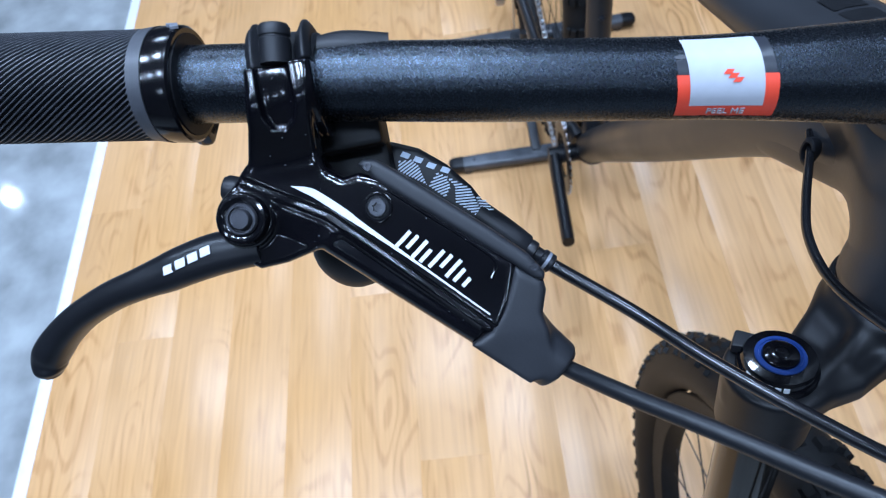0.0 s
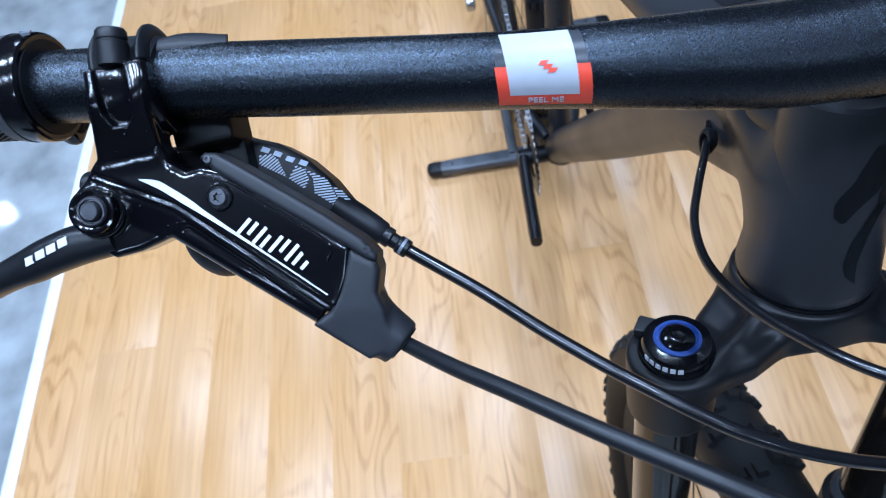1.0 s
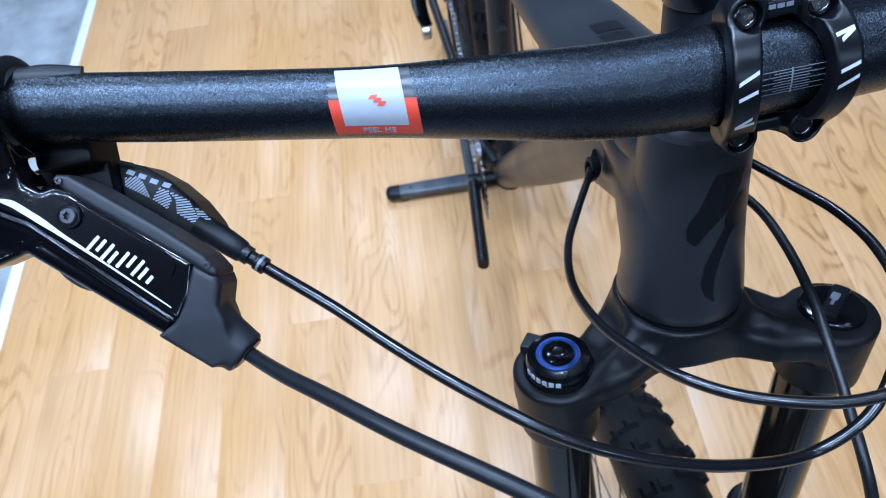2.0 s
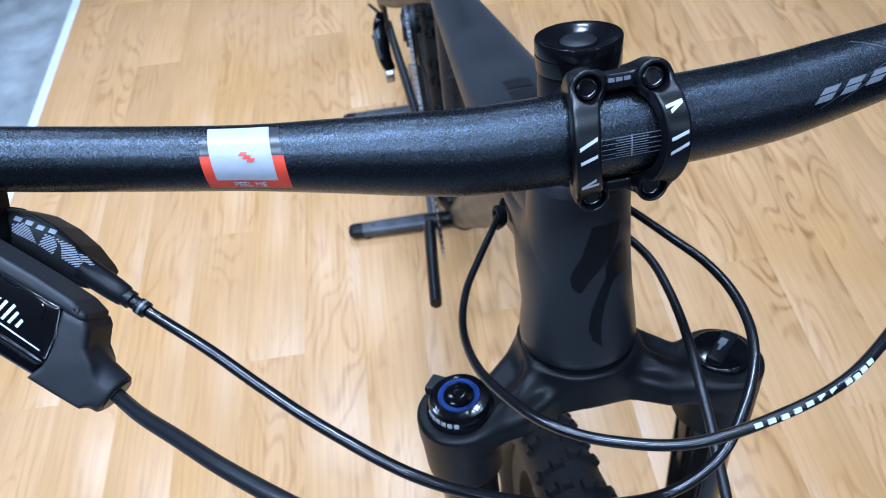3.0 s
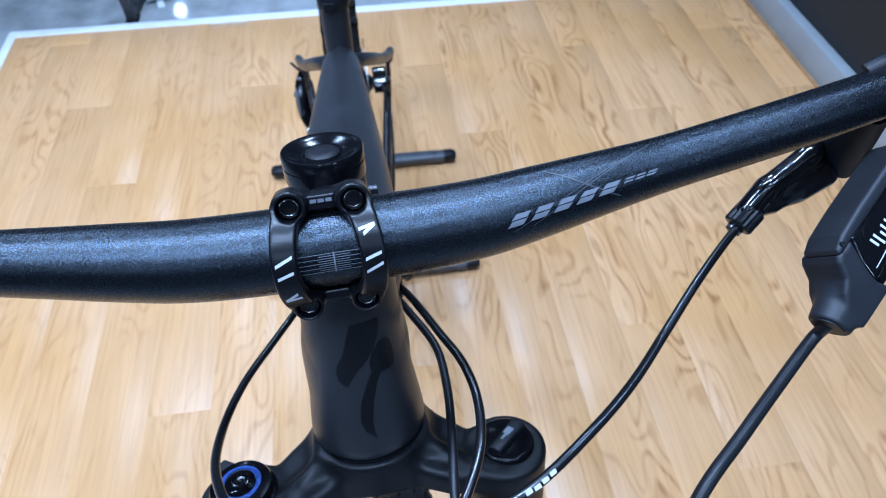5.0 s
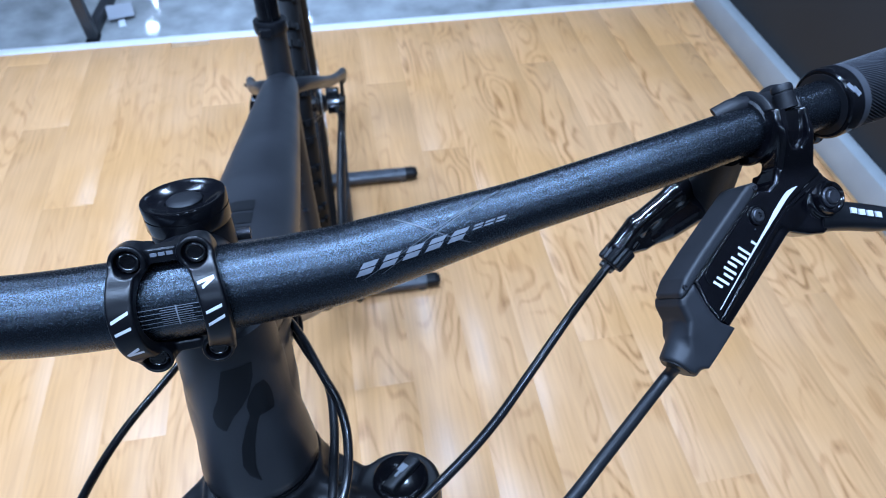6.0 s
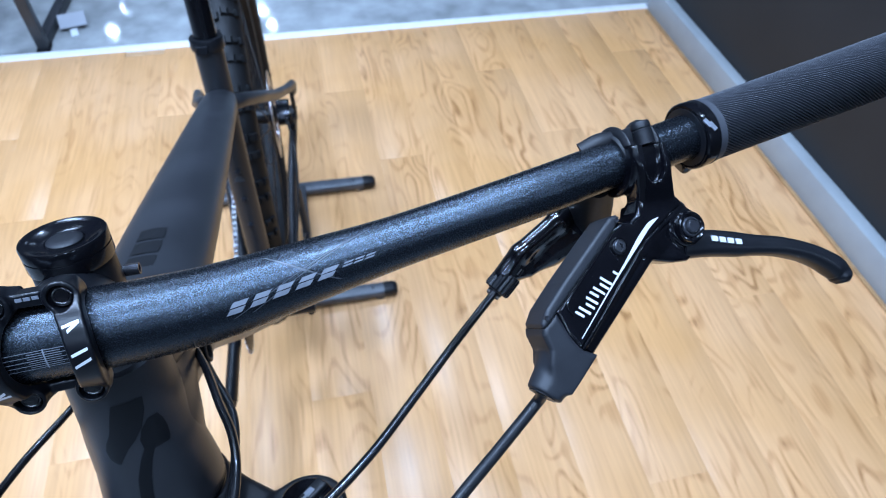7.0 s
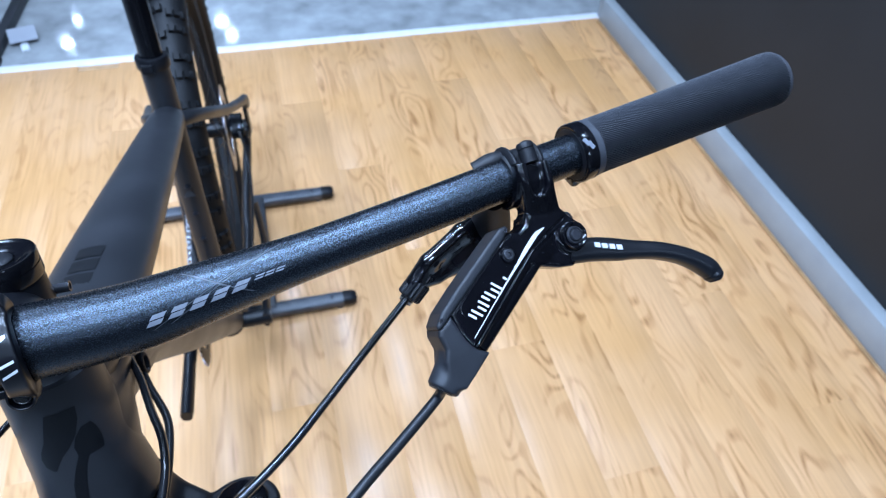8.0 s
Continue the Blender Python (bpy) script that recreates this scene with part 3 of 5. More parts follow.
def brake(M, sg, drop):
    """sg 1: the lever whose blade points to -x; -1: its mirror. drop: how far the blade's tip dips."""
    P = lambda pts: [(u * sg, -v) for u, v in pts]  # noqa: E731
    U = lambda u, v, h: M @ Vector((u * sg * .001, -v * .001, h * .001))  # noqa: E731
    MM = M @ Matrix.Diagonal((sg, -1, 1, 1))
    unit = M.to_scale()[0]
    nvec = (M.to_3x3() @ Vector((0, 0, 1))).normalized()
    # the bar's axis as a line over u
    mid_x = U(-18.5, 0, 0)[0]
    ends = [MM.inverted() @ bar_at(mid_x + dx)[0] * 1000 for dx in (-.012, .012)]
    kv, kh = [(ends[1][i] - ends[0][i]) / (ends[1][0] - ends[0][0]) for i in (1, 2)]

    def from_bar(u, v, h):
        return np.hypot(v - (ends[0][1] + kv * (u - ends[0][0])), h - (ends[0][2] + kh * (u - ends[0][0]))) * unit

    def neck_top(v):
        t = np.clip((-10.5 - v) / 24, 0, 1)
        return -1 + 10.4 * t * t * (3 - 2 * t)

    def ridge(u, v):
        """How far a place lies below the long ridge that carries the stripe."""
        return np.minimum((u + 33.4) * -.526 + (v + 15.3) * .85, (u + 7.4) * -.712 + (v - 1.9) * .702 - .6)

    def casting(u, v, h):
        d = ridge(u, v)
        top = -.28 * np.clip(d - 1.2, 0, 12) - .75 * np.exp(-((d - 2.0) / .55) ** 2) - .35 * np.exp(-((d - 4.3) / .5) ** 2)
        slab = smax(smax(poly_far(MAIN, u, v), h - top, 2.4), -15 - h, 2.0)
        rail = rod_far((-16.0, 5.6, -6.8), (24.4, 42.8, -6.8), 4.4, 4.4, u, v, h)
        rail = smax(rail, (u - 21.4) * .70 + (v - 41.2) * .71, .6)
        slab = smin(slab, rail, .9)
        barrel = plate_far(np.hypot(u + 37.6, v + 3.6) - 8.4, h, -20, -.6, 1.4)
        slab = smin(slab, barrel, 1.6)
        nt = neck_top(v)
        neck = smax(smax(poly_far(NECK, u, v), h - nt, 3.0), nt - 11 - h, 2.0)
        dish = smax(poly_far(POCKET, u, v), nt - 3.4 - h, 2.4)
        neck = smax(neck, -dish, 1.1)
        r = from_bar(u, v, h)
        band = smax(r - 16.2, np.abs(u + 18.0) - 8.3, 1.2)
        both = smin(smin(slab, neck, 2.0), band, 1.8)
        both = smax(both, -41.3 - v, .5)
        return smax(both, 11.3 - r, .4)

    body = skin("brake_lever", casting, (-48, -43, -25), (37, 48, 13), .62, MM, GLOSS, bike, "gloss black hydraulic brake lever body")

    def clamp_cap(u, v, h):
        r = from_bar(u, v, h)
        outer = 14.0 + 2.4 * np.clip(1 - np.abs(u + 24.6) / 2.6, 0, 1) + 3.2 * np.clip(1.15 - np.abs(u + 10.6) / 2.3, 0, 1)
        ring = smax(r - outer, np.abs(u + 17.9) - 8.9, .9)
        return smax(smax(ring, v + 41.55, .5), 11.3 - r, .4)

    part_cap = skin("clamp_cap", clamp_cap, (-30, -60, -28), (-6, -40, 14), .55, MM, MATTE, body, "matte black clamp half")
    axis = M.to_3x3() @ Vector((1.6 * sg, 12, .2))
    sleeve = frame_to(U(-18.2, -41.6, 6.6), axis) @ Matrix.Scale(unit, 4)
    part("bolt_sleeve", lathe([(.0042, 0), (.0042, .0062), (.0039, .0065), (.0039, .0069), (.0042, .0072), (.0042, .0092), (.0036, .0101), (.0022, .0101), (.0020, .0084), (0, .0084)], sleeve, 36), MATTE, part_cap, "matte black bolt sleeve")
    # pivot
    piv = M @ pose(-37.6 * sg * .001, .0036, .0008)
    part("pivot_boss", lathe([(.0072, -.004), (.0074, -.002), (.0074, -.0006), (.0068, .0012), (.0061, .0014), (.0056, .0010), (.0046, .0004), (0, .0004)], piv, 44), GLOSS, body)
    part("pivot_bolt", lathe([(.0045, -.001), (.0045, .0010), (.0041, .0015), (.0036, .0015), (.0034, .0008), (.0031, .0008), (.0030, .0020), (.0025, .0026), (0, .0026)], piv, 36), DARK_STEEL, body, "dark steel pivot bolt")
    # bleed screw with a star socket
    sc = M @ Matrix.Diagonal((.64, .64, 1, 1))
    s = part("bleed_screw", lathe([(.0052, -.003), (.0052, .0006), (.0047, .0009), (.0044, .0004), (.0043, .0004), (.0042, .0012), (.0036, .0016), (.0024, .0016)], sc, 36, caps=False), BOLT, body, "dark steel star-socket screw")
    star = [((.0024 if k % 2 else .0015) * math.cos(math.pi * k / 6), (.0024 if k % 2 else .0015) * math.sin(math.pi * k / 6)) for k in range(12)]
    bm = bmesh.new()
    rim = [bm.verts.new(sc @ Vector((.0025 * math.cos(math.pi * k / 6), .0025 * math.sin(math.pi * k / 6), .0016))) for k in range(12)]
    lip = [bm.verts.new(sc @ Vector((x, y, .0016))) for x, y in star]
    deep = [bm.verts.new(sc @ Vector((x * .9, y * .9, .0004))) for x, y in star]
    for k in range(12):
        n = (k + 1) % 12
        bm.faces.new((rim[k], rim[n], lip[n], lip[k]))
        bm.faces.new((lip[k], lip[n], deep[n], deep[k]))
    bm.faces.new(deep)
    part("socket", bm, BOLT, s, angle=20)
    part("screw_collar", lathe([(.0048, -.002), (.0062, -.002), (.0066, .0000), (.0062, .0010), (.0054, .0010), (.0050, .0002)], sc, 36), GLOSS, body)
    # reservoir cover and hose boot
    cv = skin("reservoir_cover", lambda u, v, h: plate_far(poly_far(COVER, u, v), h, -17, .6, 1.7), (-6, -16, -19), (45, 31, 3), .6, MM, BOOT_RUBBER, body, "matte grey-black reservoir cover")
    for u, v in ((39.6, 24.0), (-.6, -11.4)):
        part("cover_screw", lathe([(.0011, 0), (.0011, .0012), (.0006, .0012), (.0006, .0008), (0, .0008)], M @ pose(u * sg * .001, -v * .001, 0), 14), DARK_STEEL, cv)

    def boot(u, v, h):
        shell = plate_far(poly_far(BOOT, u, v), h, -19.5, .1, 2.3)
        nozzle = smax(rod_far((32, 43, -9.5), (47, 61, -9), 8.8, 7.3, u, v, h), (u - 43.0) * .63 + (v - 55.3) * .777, 1.6)
        return smax(smin(shell, nozzle, 3.0), (h - 1.2) + .12 * (v - 30), .8)

    boot_ob = skin("hose_boot", boot, (16, 20, -22), (51, 64, 2), .62, MM, BOOT_RUBBER, body, "matte black rubber hose boot")
    part("hose_collar", lathe([(.0058, -.0004), (.0062, .0002), (.0060, .0008), (.0034, .0009)], frame_to(U(42.8, 55.1, -9.2), M.to_3x3() @ Vector((.63 * sg, -.777, 0))) @ Matrix.Scale(unit, 4), 28), HOSE_MATTE, boot_ob)
    part("face_rim", tube(spline([(*U(u, v, .05), .00042, .00042) for u, v in ((3.5, -4.2), (14, 5.4), (24, 14.6), (28.6, 19.4), (29.0, 22.4), (27.4, 25))], 5), 8, tuple(nvec)), GLOSS, body)

    # white stripe that hugs the casting, and the product mark as a plain meander
    def height(u, v):
        lo, hi = np.full(len(u), -8.0), np.full(len(u), 12.0)
        for _ in range(30):
            m = (lo + hi) / 2
            out = casting(u, v, m) > 0
            hi, lo = np.where(out, m, hi), np.where(out, lo, m)
        return hi

    def draped(name, strip, mat, across=3, lift=.16):
        """strip: rows of two edge points; a thin print that follows the surface."""
        rows = spline([(*a, *b) for a, b in strip], 8)
        uv = np.array([[(r[0] + (r[2] - r[0]) * k / across, r[1] + (r[3] - r[1]) * k / across) for k in range(across + 1)] for r in rows])
        hs = height(uv[..., 0].ravel(), uv[..., 1].ravel()).reshape(uv.shape[:2])
        bm = bmesh.new()
        vs = [[bm.verts.new(U(*uv[i, k], hs[i, k] + lift)) for k in range(across + 1)] for i in range(len(rows))]
        for a, b in zip(vs, vs[1:]):
            for k in range(across):
                bm.faces.new((a[k], a[k + 1], b[k + 1], b[k]))
        part(name, bm, mat, body)

    draped("stripe", [((-22.6, -10.2), (-22.4, -10.0)), ((-18.4, -9.1), (-18.9, -7.4)), ((-15.5, -7.5), (-16.4, -5.4)), ((-8.6, -1.0), (-9.8, .8)), ((-4.0, 4.2), (-5.0, 5.2)), ((8, 16.7), (7.5, 17.2)), ((25.4, 34.8), (25.1, 35.1))], WHITE_INK)
    e1, e2 = Vector((.765, .645)), Vector((.80, -.60))

    def stroke(p, q, w=.5):
        d = (q - p).normalized()
        wv, tv = Vector((-d.y, d.x)) * w, d * w * .8
        a, b = p - tv, q + tv
        draped("logo_stroke", [(tuple(a - wv), tuple(a + wv)), (tuple((a + b) / 2 - wv), tuple((a + b) / 2 + wv)), (tuple(b - wv), tuple(b + wv))], WHITE_INK, 1)

    for k in range(5):
        o = Vector((3.0, 11.6)) + e1 * (5.4 * (k if sg > 0 else 4 - k))
        t2 = e2 * 5.4 if k < 4 else e2 * 2.2
        stroke(o, o + t2, .55)
        if k < 4:
            stroke(o + e1 * 2.5 + t2 * (.0 if k % 2 else .3), o + e1 * 2.5 + t2 * (.7 if k % 2 else 1.0), .55)
    # blade
    rows = [(-36, 4.6, -8, 5.6), (-49, 4.6, -8.6, 6.3), (-60, 6.2, -9.6, 6.1), (-67, 7.7, -11.0, 5.8), (-76, 9.3, -12.6, 5.0), (-88, 11.8, -15.6, 4.7), (-100, 16.0, -18.5, 4.6), (-109, 20.9, -21, 4.8), (-115, 25.6, -22.8, 5.1), (-117.8, 29.0, -23.8, 5.0), (-118.6, 32.0, -24.6, 4.2), (-118.8, 34.4, -25.2, 2.4)]
    blade_rows = spline([(*U(u, v, -8 + (h + 8) * drop), w * .001 * unit, (6.2 if u > -80 else 6.6 if u > -116 else 5.4 if u > -118.7 else 3.0) * .001 * unit) for u, v, h, w in rows], 7)
    bl = part("blade", tube(blade_rows, 28, tuple(nvec), sq=.8), SATIN, body, "satin black two-finger lever blade")
    for k in range(4):
        u = -64.8 + 4.1 * k
        v, top = 6.6 - .26 * (u + 64.8), -8 + (float(np.interp(-u, [49, 60, 67], [-8.6, -9.6, -11.0])) + 8) * drop + 6.1
        part("logo_bar", prism(P([(u, v - 1.1), (u + 3.0, v - 1.75), (u + 2.8, v + .75), (u - .2, v + 1.4)]), top * .001, (top + .75) * .001, M), WHITE_INK, bl, "small pale print")
    # adjuster and back of the pivot
    part("reach_adjuster", lathe([(.0034, 0), (.0040, .001), (.0040, .005), (.0034, .006)], frame_to(U(-39.6, -12, -12), (-sg, .3, .2)), 20), MATTE, body)
    return body


LEFT = lever_frame((-.2402, -.0199, 1.116))
RIGHT = Matrix.Translation((.24209, -.02294, 1.11525)) @ Matrix.Rotation(.1257, 4, Vector((.222, .914, .341))) @ Matrix.Scale(1.0517, 4) @ lever_frame((0, 0, 0))
brake(LEFT, 1, 1.0)
brake(RIGHT, -1, -.5)

# gear shifter under one lever: rounded cover with hatched print
LM = lever_frame((-.2402, -.0199, 1.116))
SHELL = [(-15.0, -20.6), (-6.0, -21.4), (3.8, -20.5), (12.4, -16.7), (20.4, -10.0), (27.2, -1.4), (31.7, 7.3), (32.6, 10.4), (28.0, 16.0), (12.0, 9.0), (-12.0, -8.0), (-18.0, -14.0)]
shifter = skin("gear_shifter", lambda u, v, h: plate_far(poly_far(SHELL, u, v), h, -52, -31, 2.2), (-22, -25, -55), (37, 20, -28), .7, LM @ Matrix.Diagonal((1, -1, 1, 1)), MATTE, bike, "matte black gear shifter with hatched pale print")
def hatch(poly, deg, gap=.92):
    """Thin pale lines across an outline on the shell."""
    q = radians(deg)
    d, n = (math.cos(q), math.sin(q)), (-math.sin(q), math.cos(q))
    offs = [x * n[0] + y * n[1] for x, y in poly]
    o = min(offs) + gap * .4
    while o < max(offs):
        hits = []
        for (ax, ay), (bx, by) in zip(poly, poly[1:] + poly[:1]):
            fa, fb = ax * n[0] + ay * n[1] - o, bx * n[0] + by * n[1] - o
            if (fa < 0) != (fb < 0):
                t = fa / (fa - fb)
                hits.append((ax + (bx - ax) * t) * d[0] + (ay + (by - ay) * t) * d[1])
        hits.sort()
        for a, b in zip(hits[::2], hits[1::2]):
            c = (a + b) / 2
            part("hatch_line", box((b - a) * .001, .00052, .0003, LM @ pose((c * d[0] + o * n[0]) * .001, -(c * d[1] + o * n[1]) * .001, -.0309, 0, 0, -deg)), BLUE_INK, shifter)
        o += gap


hatch([(5.3, -13.7), (9.5, -13.3), (11.4, -11.0), (12.9, -4.6), (4.7, -10.7)], -26)
hatch([(16.9, -7.7), (19.4, -6.2), (20.4, -2.6), (18.1, 0.6), (13.5, -4.1)], -10)
hatch([(19.4, -6.2), (26.5, -1.0), (29.8, 10.9), (21.2, 2.7), (21.8, -2.5)], 5)
hatch([(27.9, 2.1), (30.4, 3.3), (32.9, 7.6), (28.9, 6.9)], 12)
for k, (u, v) in enumerate(((7.9, -15.1), (11.7, -12.9), (15.5, -10.3), (19.7, -8.1))):
    part("logo_bar", prism([(-1.5, -1.0), (1.2, -.8), (1.5, 1.0), (-1.2, .8)], -.0002, .0003, LM @ pose(u * .001, -v * .001, -.0309, 0, 0, -34), .0), BLUE_INK, shifter)
part("shifter_clamp", lathe([(.0112, -.0036), (.0126, -.0036), (.0134, -.0026), (.0134, .0026), (.0126, .0036), (.0112, .0036)], frame_to(bar_at(-.2530)[0], bar_at(-.2530)[1]), 36), MATTE, shifter)
part("clamp_fin", tube(spline([(-.2490, .020, 1.1385, .004, .004), (-.2410, .0205, 1.1392, .004, .0022), (-.2290, .020, 1.1372, .003, .0010)], 5), 12), MATTE, shifter)
part("bracket", box(.0195, .0230, .022, LM @ pose(-.0062, .0300, -.025), .002), BRACKET, shifter, weigh=True)
part("bracket_foot", box(.030, .017, .024, LM @ pose(-.011, .0135, -.036), .003), BRACKET, shifter, weigh=True)
part("paddle", tube(spline([(*(LM @ Vector((-.012, -.002, -.030))), .006, .004), (*(LM @ Vector((-.022, -.010, -.032))), .008, .0035), (*(LM @ Vector((-.017, -.0175, -.033))), .009, .0035), (*(LM @ Vector((-.006, -.0190, -.032))), .005, .003)], 6), 16), MATTE, shifter, "matte thumb paddle")
f0, f1 = LM @ Vector((.0300, -.0106, -.034)), LM @ Vector((.0470, -.0272, -.0330))
ad = (f1 - f0).normalized()
part("cable_spout", tube([(*(f0 + ad * s), a, a * .9) for s, a in ((-.004, .0050), (.005, .0049), (.011, .0046), (.0152, .0042), (.0164, .0031))], 20, tuple(LM.to_3x3() @ Vector((0, 0, 1)))), MATTE, shifter)
part("barrel_adjuster", lathe([(.0030, .015), (.0036, .0165), (.0036, .0185), (.0027, .019), (.0027, .0212), (.0033, .0217), (.0033, .0255), (.0026, .026)], frame_to(f0, ad), 24), SATIN, shifter)
part("ferrule_band", lathe([(.0031, .0228), (.00335, .0230), (.00335, .0240), (.0031, .0242)], frame_to(f0, ad), 24), GREY_INK, shifter)

# seat-post remote under the other lever
RM = lever_frame((.2456, -.0189, 1.1105))
g1 = Vector((.1998, .0056, 1.0598))
g0 = Vector((.2210, .0170, 1.0760))
gd = (g1 - g0).normalized()
rt = bar_at(.238)[1]
WING = [(4, -25), (33, -10), (43, 1), (41, 6), (27, 5.5), (14, .5), (2, -4), (-14, -9), (-14, -22)]


def remote_cast(u, v, h):
    """Seat-post remote: a ridge that runs to the cable, a web beside it, a round hub and an arm up to the bar."""
    ridge = smin(smin(rod_far((3, -24, -44), (10, -20.5, -42.5), 4.4, 5.6, u, v, h), rod_far((10, -20.5, -42.5), (32, -8, -47), 5.6, 5.0, u, v, h), 2), rod_far((32, -8, -47), (43, 2.4, -53.4), 5.0, 4.2, u, v, h), 2)
    web = plate_far(poly_far(WING, u, v), h, -60, -49.5, 3.5)
    hub = rod_far((0, -11, -49), (13, -5.5, -51), 6.6, 5.4, u, v, h)
    return smin(smin(web, ridge, 8), hub, 9)


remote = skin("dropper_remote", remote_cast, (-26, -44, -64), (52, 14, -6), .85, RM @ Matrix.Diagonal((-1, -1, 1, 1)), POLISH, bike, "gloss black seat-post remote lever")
part("remote_arm", tube(spline([(*(RM @ Vector((.010, .016, -.050))), .011, .009), (*(RM @ Vector((.006, .026, -.032))), .011, .009), (*(RM @ Vector((.002, .034, -.014))), .010, .008)], 6), 24, sq=.7), MATTE, remote, "matte black arm under the bar")
part("remote_clamp", lathe([(.0112, -.0024), (.0130, -.0024), (.0136, -.0016), (.0136, .0016), (.0130, .0024), (.0112, .0024)], frame_to(bar_at(.2555)[0], rt), 36), MATTE, remote)
part("clamp_fin", tube(spline([(.2545, .022, 1.1385, .004, .004), (.2465, .0215, 1.1395, .004, .0026), (.2370, .021, 1.1370, .003, .0012)], 5), 12), MATTE, remote)
def knurled(rings, m, n=18, cut=.0006):
    """A turned collar whose widest rings carry flutes."""
    bm = bmesh.new()
    rows = []
    for r, z in rings:
        rows.append([bm.verts.new(m @ Vector(((r - (cut if r > .0055 and k % 2 else 0)) * math.cos(math.pi * k / n), (r - (cut if r > .0055 and k % 2 else 0)) * math.sin(math.pi * k / n), z))) for k in range(2 * n)])
    for a, b in zip(rows, rows[1:]):
        for k in range(2 * n):
            bm.faces.new((a[k], a[(k + 1) % (2 * n)], b[(k + 1) % (2 * n)], b[k]))
    bm.faces.new(rows[0])
    bm.faces.new(rows[-1][::-1])
    return bm


part("barrel_adjuster", knurled([(.0046, .012), (.0062, .0130), (.0064, .0165), (.0052, .0170), (.0052, .0182), (.0068, .0186), (.0074, .0196), (.0074, .0292), (.0066, .0302), (.0042, .0305), (.0038, .0335), (.0030, .0340)], frame_to(g0, gd)), SATIN, remote, "knurled black barrel adjuster", 22)
part("ferrule_band", lathe([(.0039, .0314), (.00405, .0316), (.00405, .0328), (.0039, .0330)], frame_to(g0, gd), 20), STEEL, remote)


# cables and hoses
def cable(name, pts, r, mat, label):
    return part(name, tube([(*p, r, r) for p in spline(pts, 10)], 14), mat, bike, label)


shift_cable = cable("shift_cable", [tuple(f0 + ad * .020), tuple(f0 + ad * .027), (-.170, -.0435, 1.067), (-.150, -.0620, 1.0615), (-.128, -.0815, 1.0585), (-.100, -.1015, 1.0515), (-.071, -.1120, 1.0385), (-.038, -.1170, 1.022),
      (-.004, -.116, 1.008), (.020, -.108, 1.016), (.038, -.089, 1.024), (.050, -.067, 1.026), (.054, -.0435, 1.023), (.052, -.0205, 1.017), (.045, .003, 1.009), (.036, .035, .996), (.027, .060, .985)], .0023, HOSE, "gloss black gear cable housing")
cable("rear_brake_hose", [tuple(LM @ Vector((.036, -.047, -.0092))), tuple(LM @ Vector((.0420, -.0542, -.0092))), (-.183, -.0748, 1.0875), (-.167, -.0885, 1.0955), (-.1475, -.1050, 1.1030), (-.121, -.1245, 1.107), (-.082, -.150, 1.096), (-.020, -.172, 1.030), (.022, -.135, .985), (.034, -.093, .982), (.039, -.064, .983),
      (.043, -.040, .982), (.046, -.012, .978), (.045, .016, .973), (.034, .046, .968), (.026, .070, .958)], .0025, HOSE_MATTE, "matte black rear brake hose")
drop_cable = cable("dropper_cable", [tuple(g0 + gd * .024), (.186, -.005, 1.057), (.166, -.021, 1.0535), (.141, -.043, 1.0525), (.118, -.063, 1.0525), (.094, -.080, 1.053), (.063, -.098, 1.054), (.034, -.106, 1.052), (.000, -.109, 1.049), (-.028, -.102, 1.047),
      (-.047, -.091, 1.044), (-.059, -.075, 1.036), (-.068, -.051, 1.020), (-.069, -.021, 1.000), (-.062, .008, .986), (-.049, .034, .977), (-.033, .062, .970), (-.024, .080, .966)], .0022, HOSE, "black seat-post cable housing with pale printing")
cable("front_brake_hose", [tuple(RIGHT @ Vector((-.038, -.049, -.009))), tuple(RIGHT @ Vector((-.0420, -.0542, -.0090))), (.1920, -.0668, 1.0700), (.170, -.0815, 1.0670), (.145, -.0985, 1.0660), (.118, -.118, 1.060), (.098, -.145, 1.025), (.085, -.180, .960), (.078, -.215, .860), (.086, -.245, .720), (.092, -.260, .560)], .0027, HOSE_MATTE, "matte black front brake hose")
# pale printing along the seat-post cable
for k in range(11):
    x = .0225 + .0050 * k if k < 7 else .0590 + .0037 * (k - 7)
    p = Vector([float(np.interp(x, [.0, .034, .063, .094, .118], v)) for v in ([.0, .034, .063, .094, .118], [-.109, -.106, -.098, -.080, -.063], [1.049, 1.052, 1.054, 1.053, 1.0525])])
    run = Vector((1, float(np.interp(x, [.0, .034, .063, .094], [.03, .18, .43, .65])), .03)).normalized()
    out = (Vector((.1, -.60, .80)) - run * run.dot(Vector((.1, -.60, .80)))).normalized()
    part("print_bar", box(.0030, .0016, .0008, frame_to(p + out * .0025, out, run)), WHITE_INK, drop_cable)

# steering axis
AX = Vector((0, .3256, .9455))
TOP = Vector((0, .0500, 1.1045))
FWD = Vector((0, -.9455, .3256))


def on_axis(s, m_x=(1, 0, 0)):
    return frame_to(TOP - AX * s, AX)


# stem with face plate
stem = part("stem", lathe([(.0160, -.050), (.0180, -.048), (.0184, -.040), (.0180, -.0135), (.0174, -.0115), (.0160, -.0110)], on_axis(0), 44), SATIN, bike, "satin black short stem with four-bolt face plate")
fn = Vector((0, -.88, .475))
fu = Vector((0, .475, .88))
BC = Vector((0, 0, 1.099))
part("stem_neck", tube([(*(TOP - AX * .030 + Vector((0, -.004, 0))), .017, .017), (*(BC - fn * .030), .0185, .0175), (*(BC - fn * .016), .0205, .0185), (*(BC - fn * .004), .0205, .019)], 28), SATIN, stem)
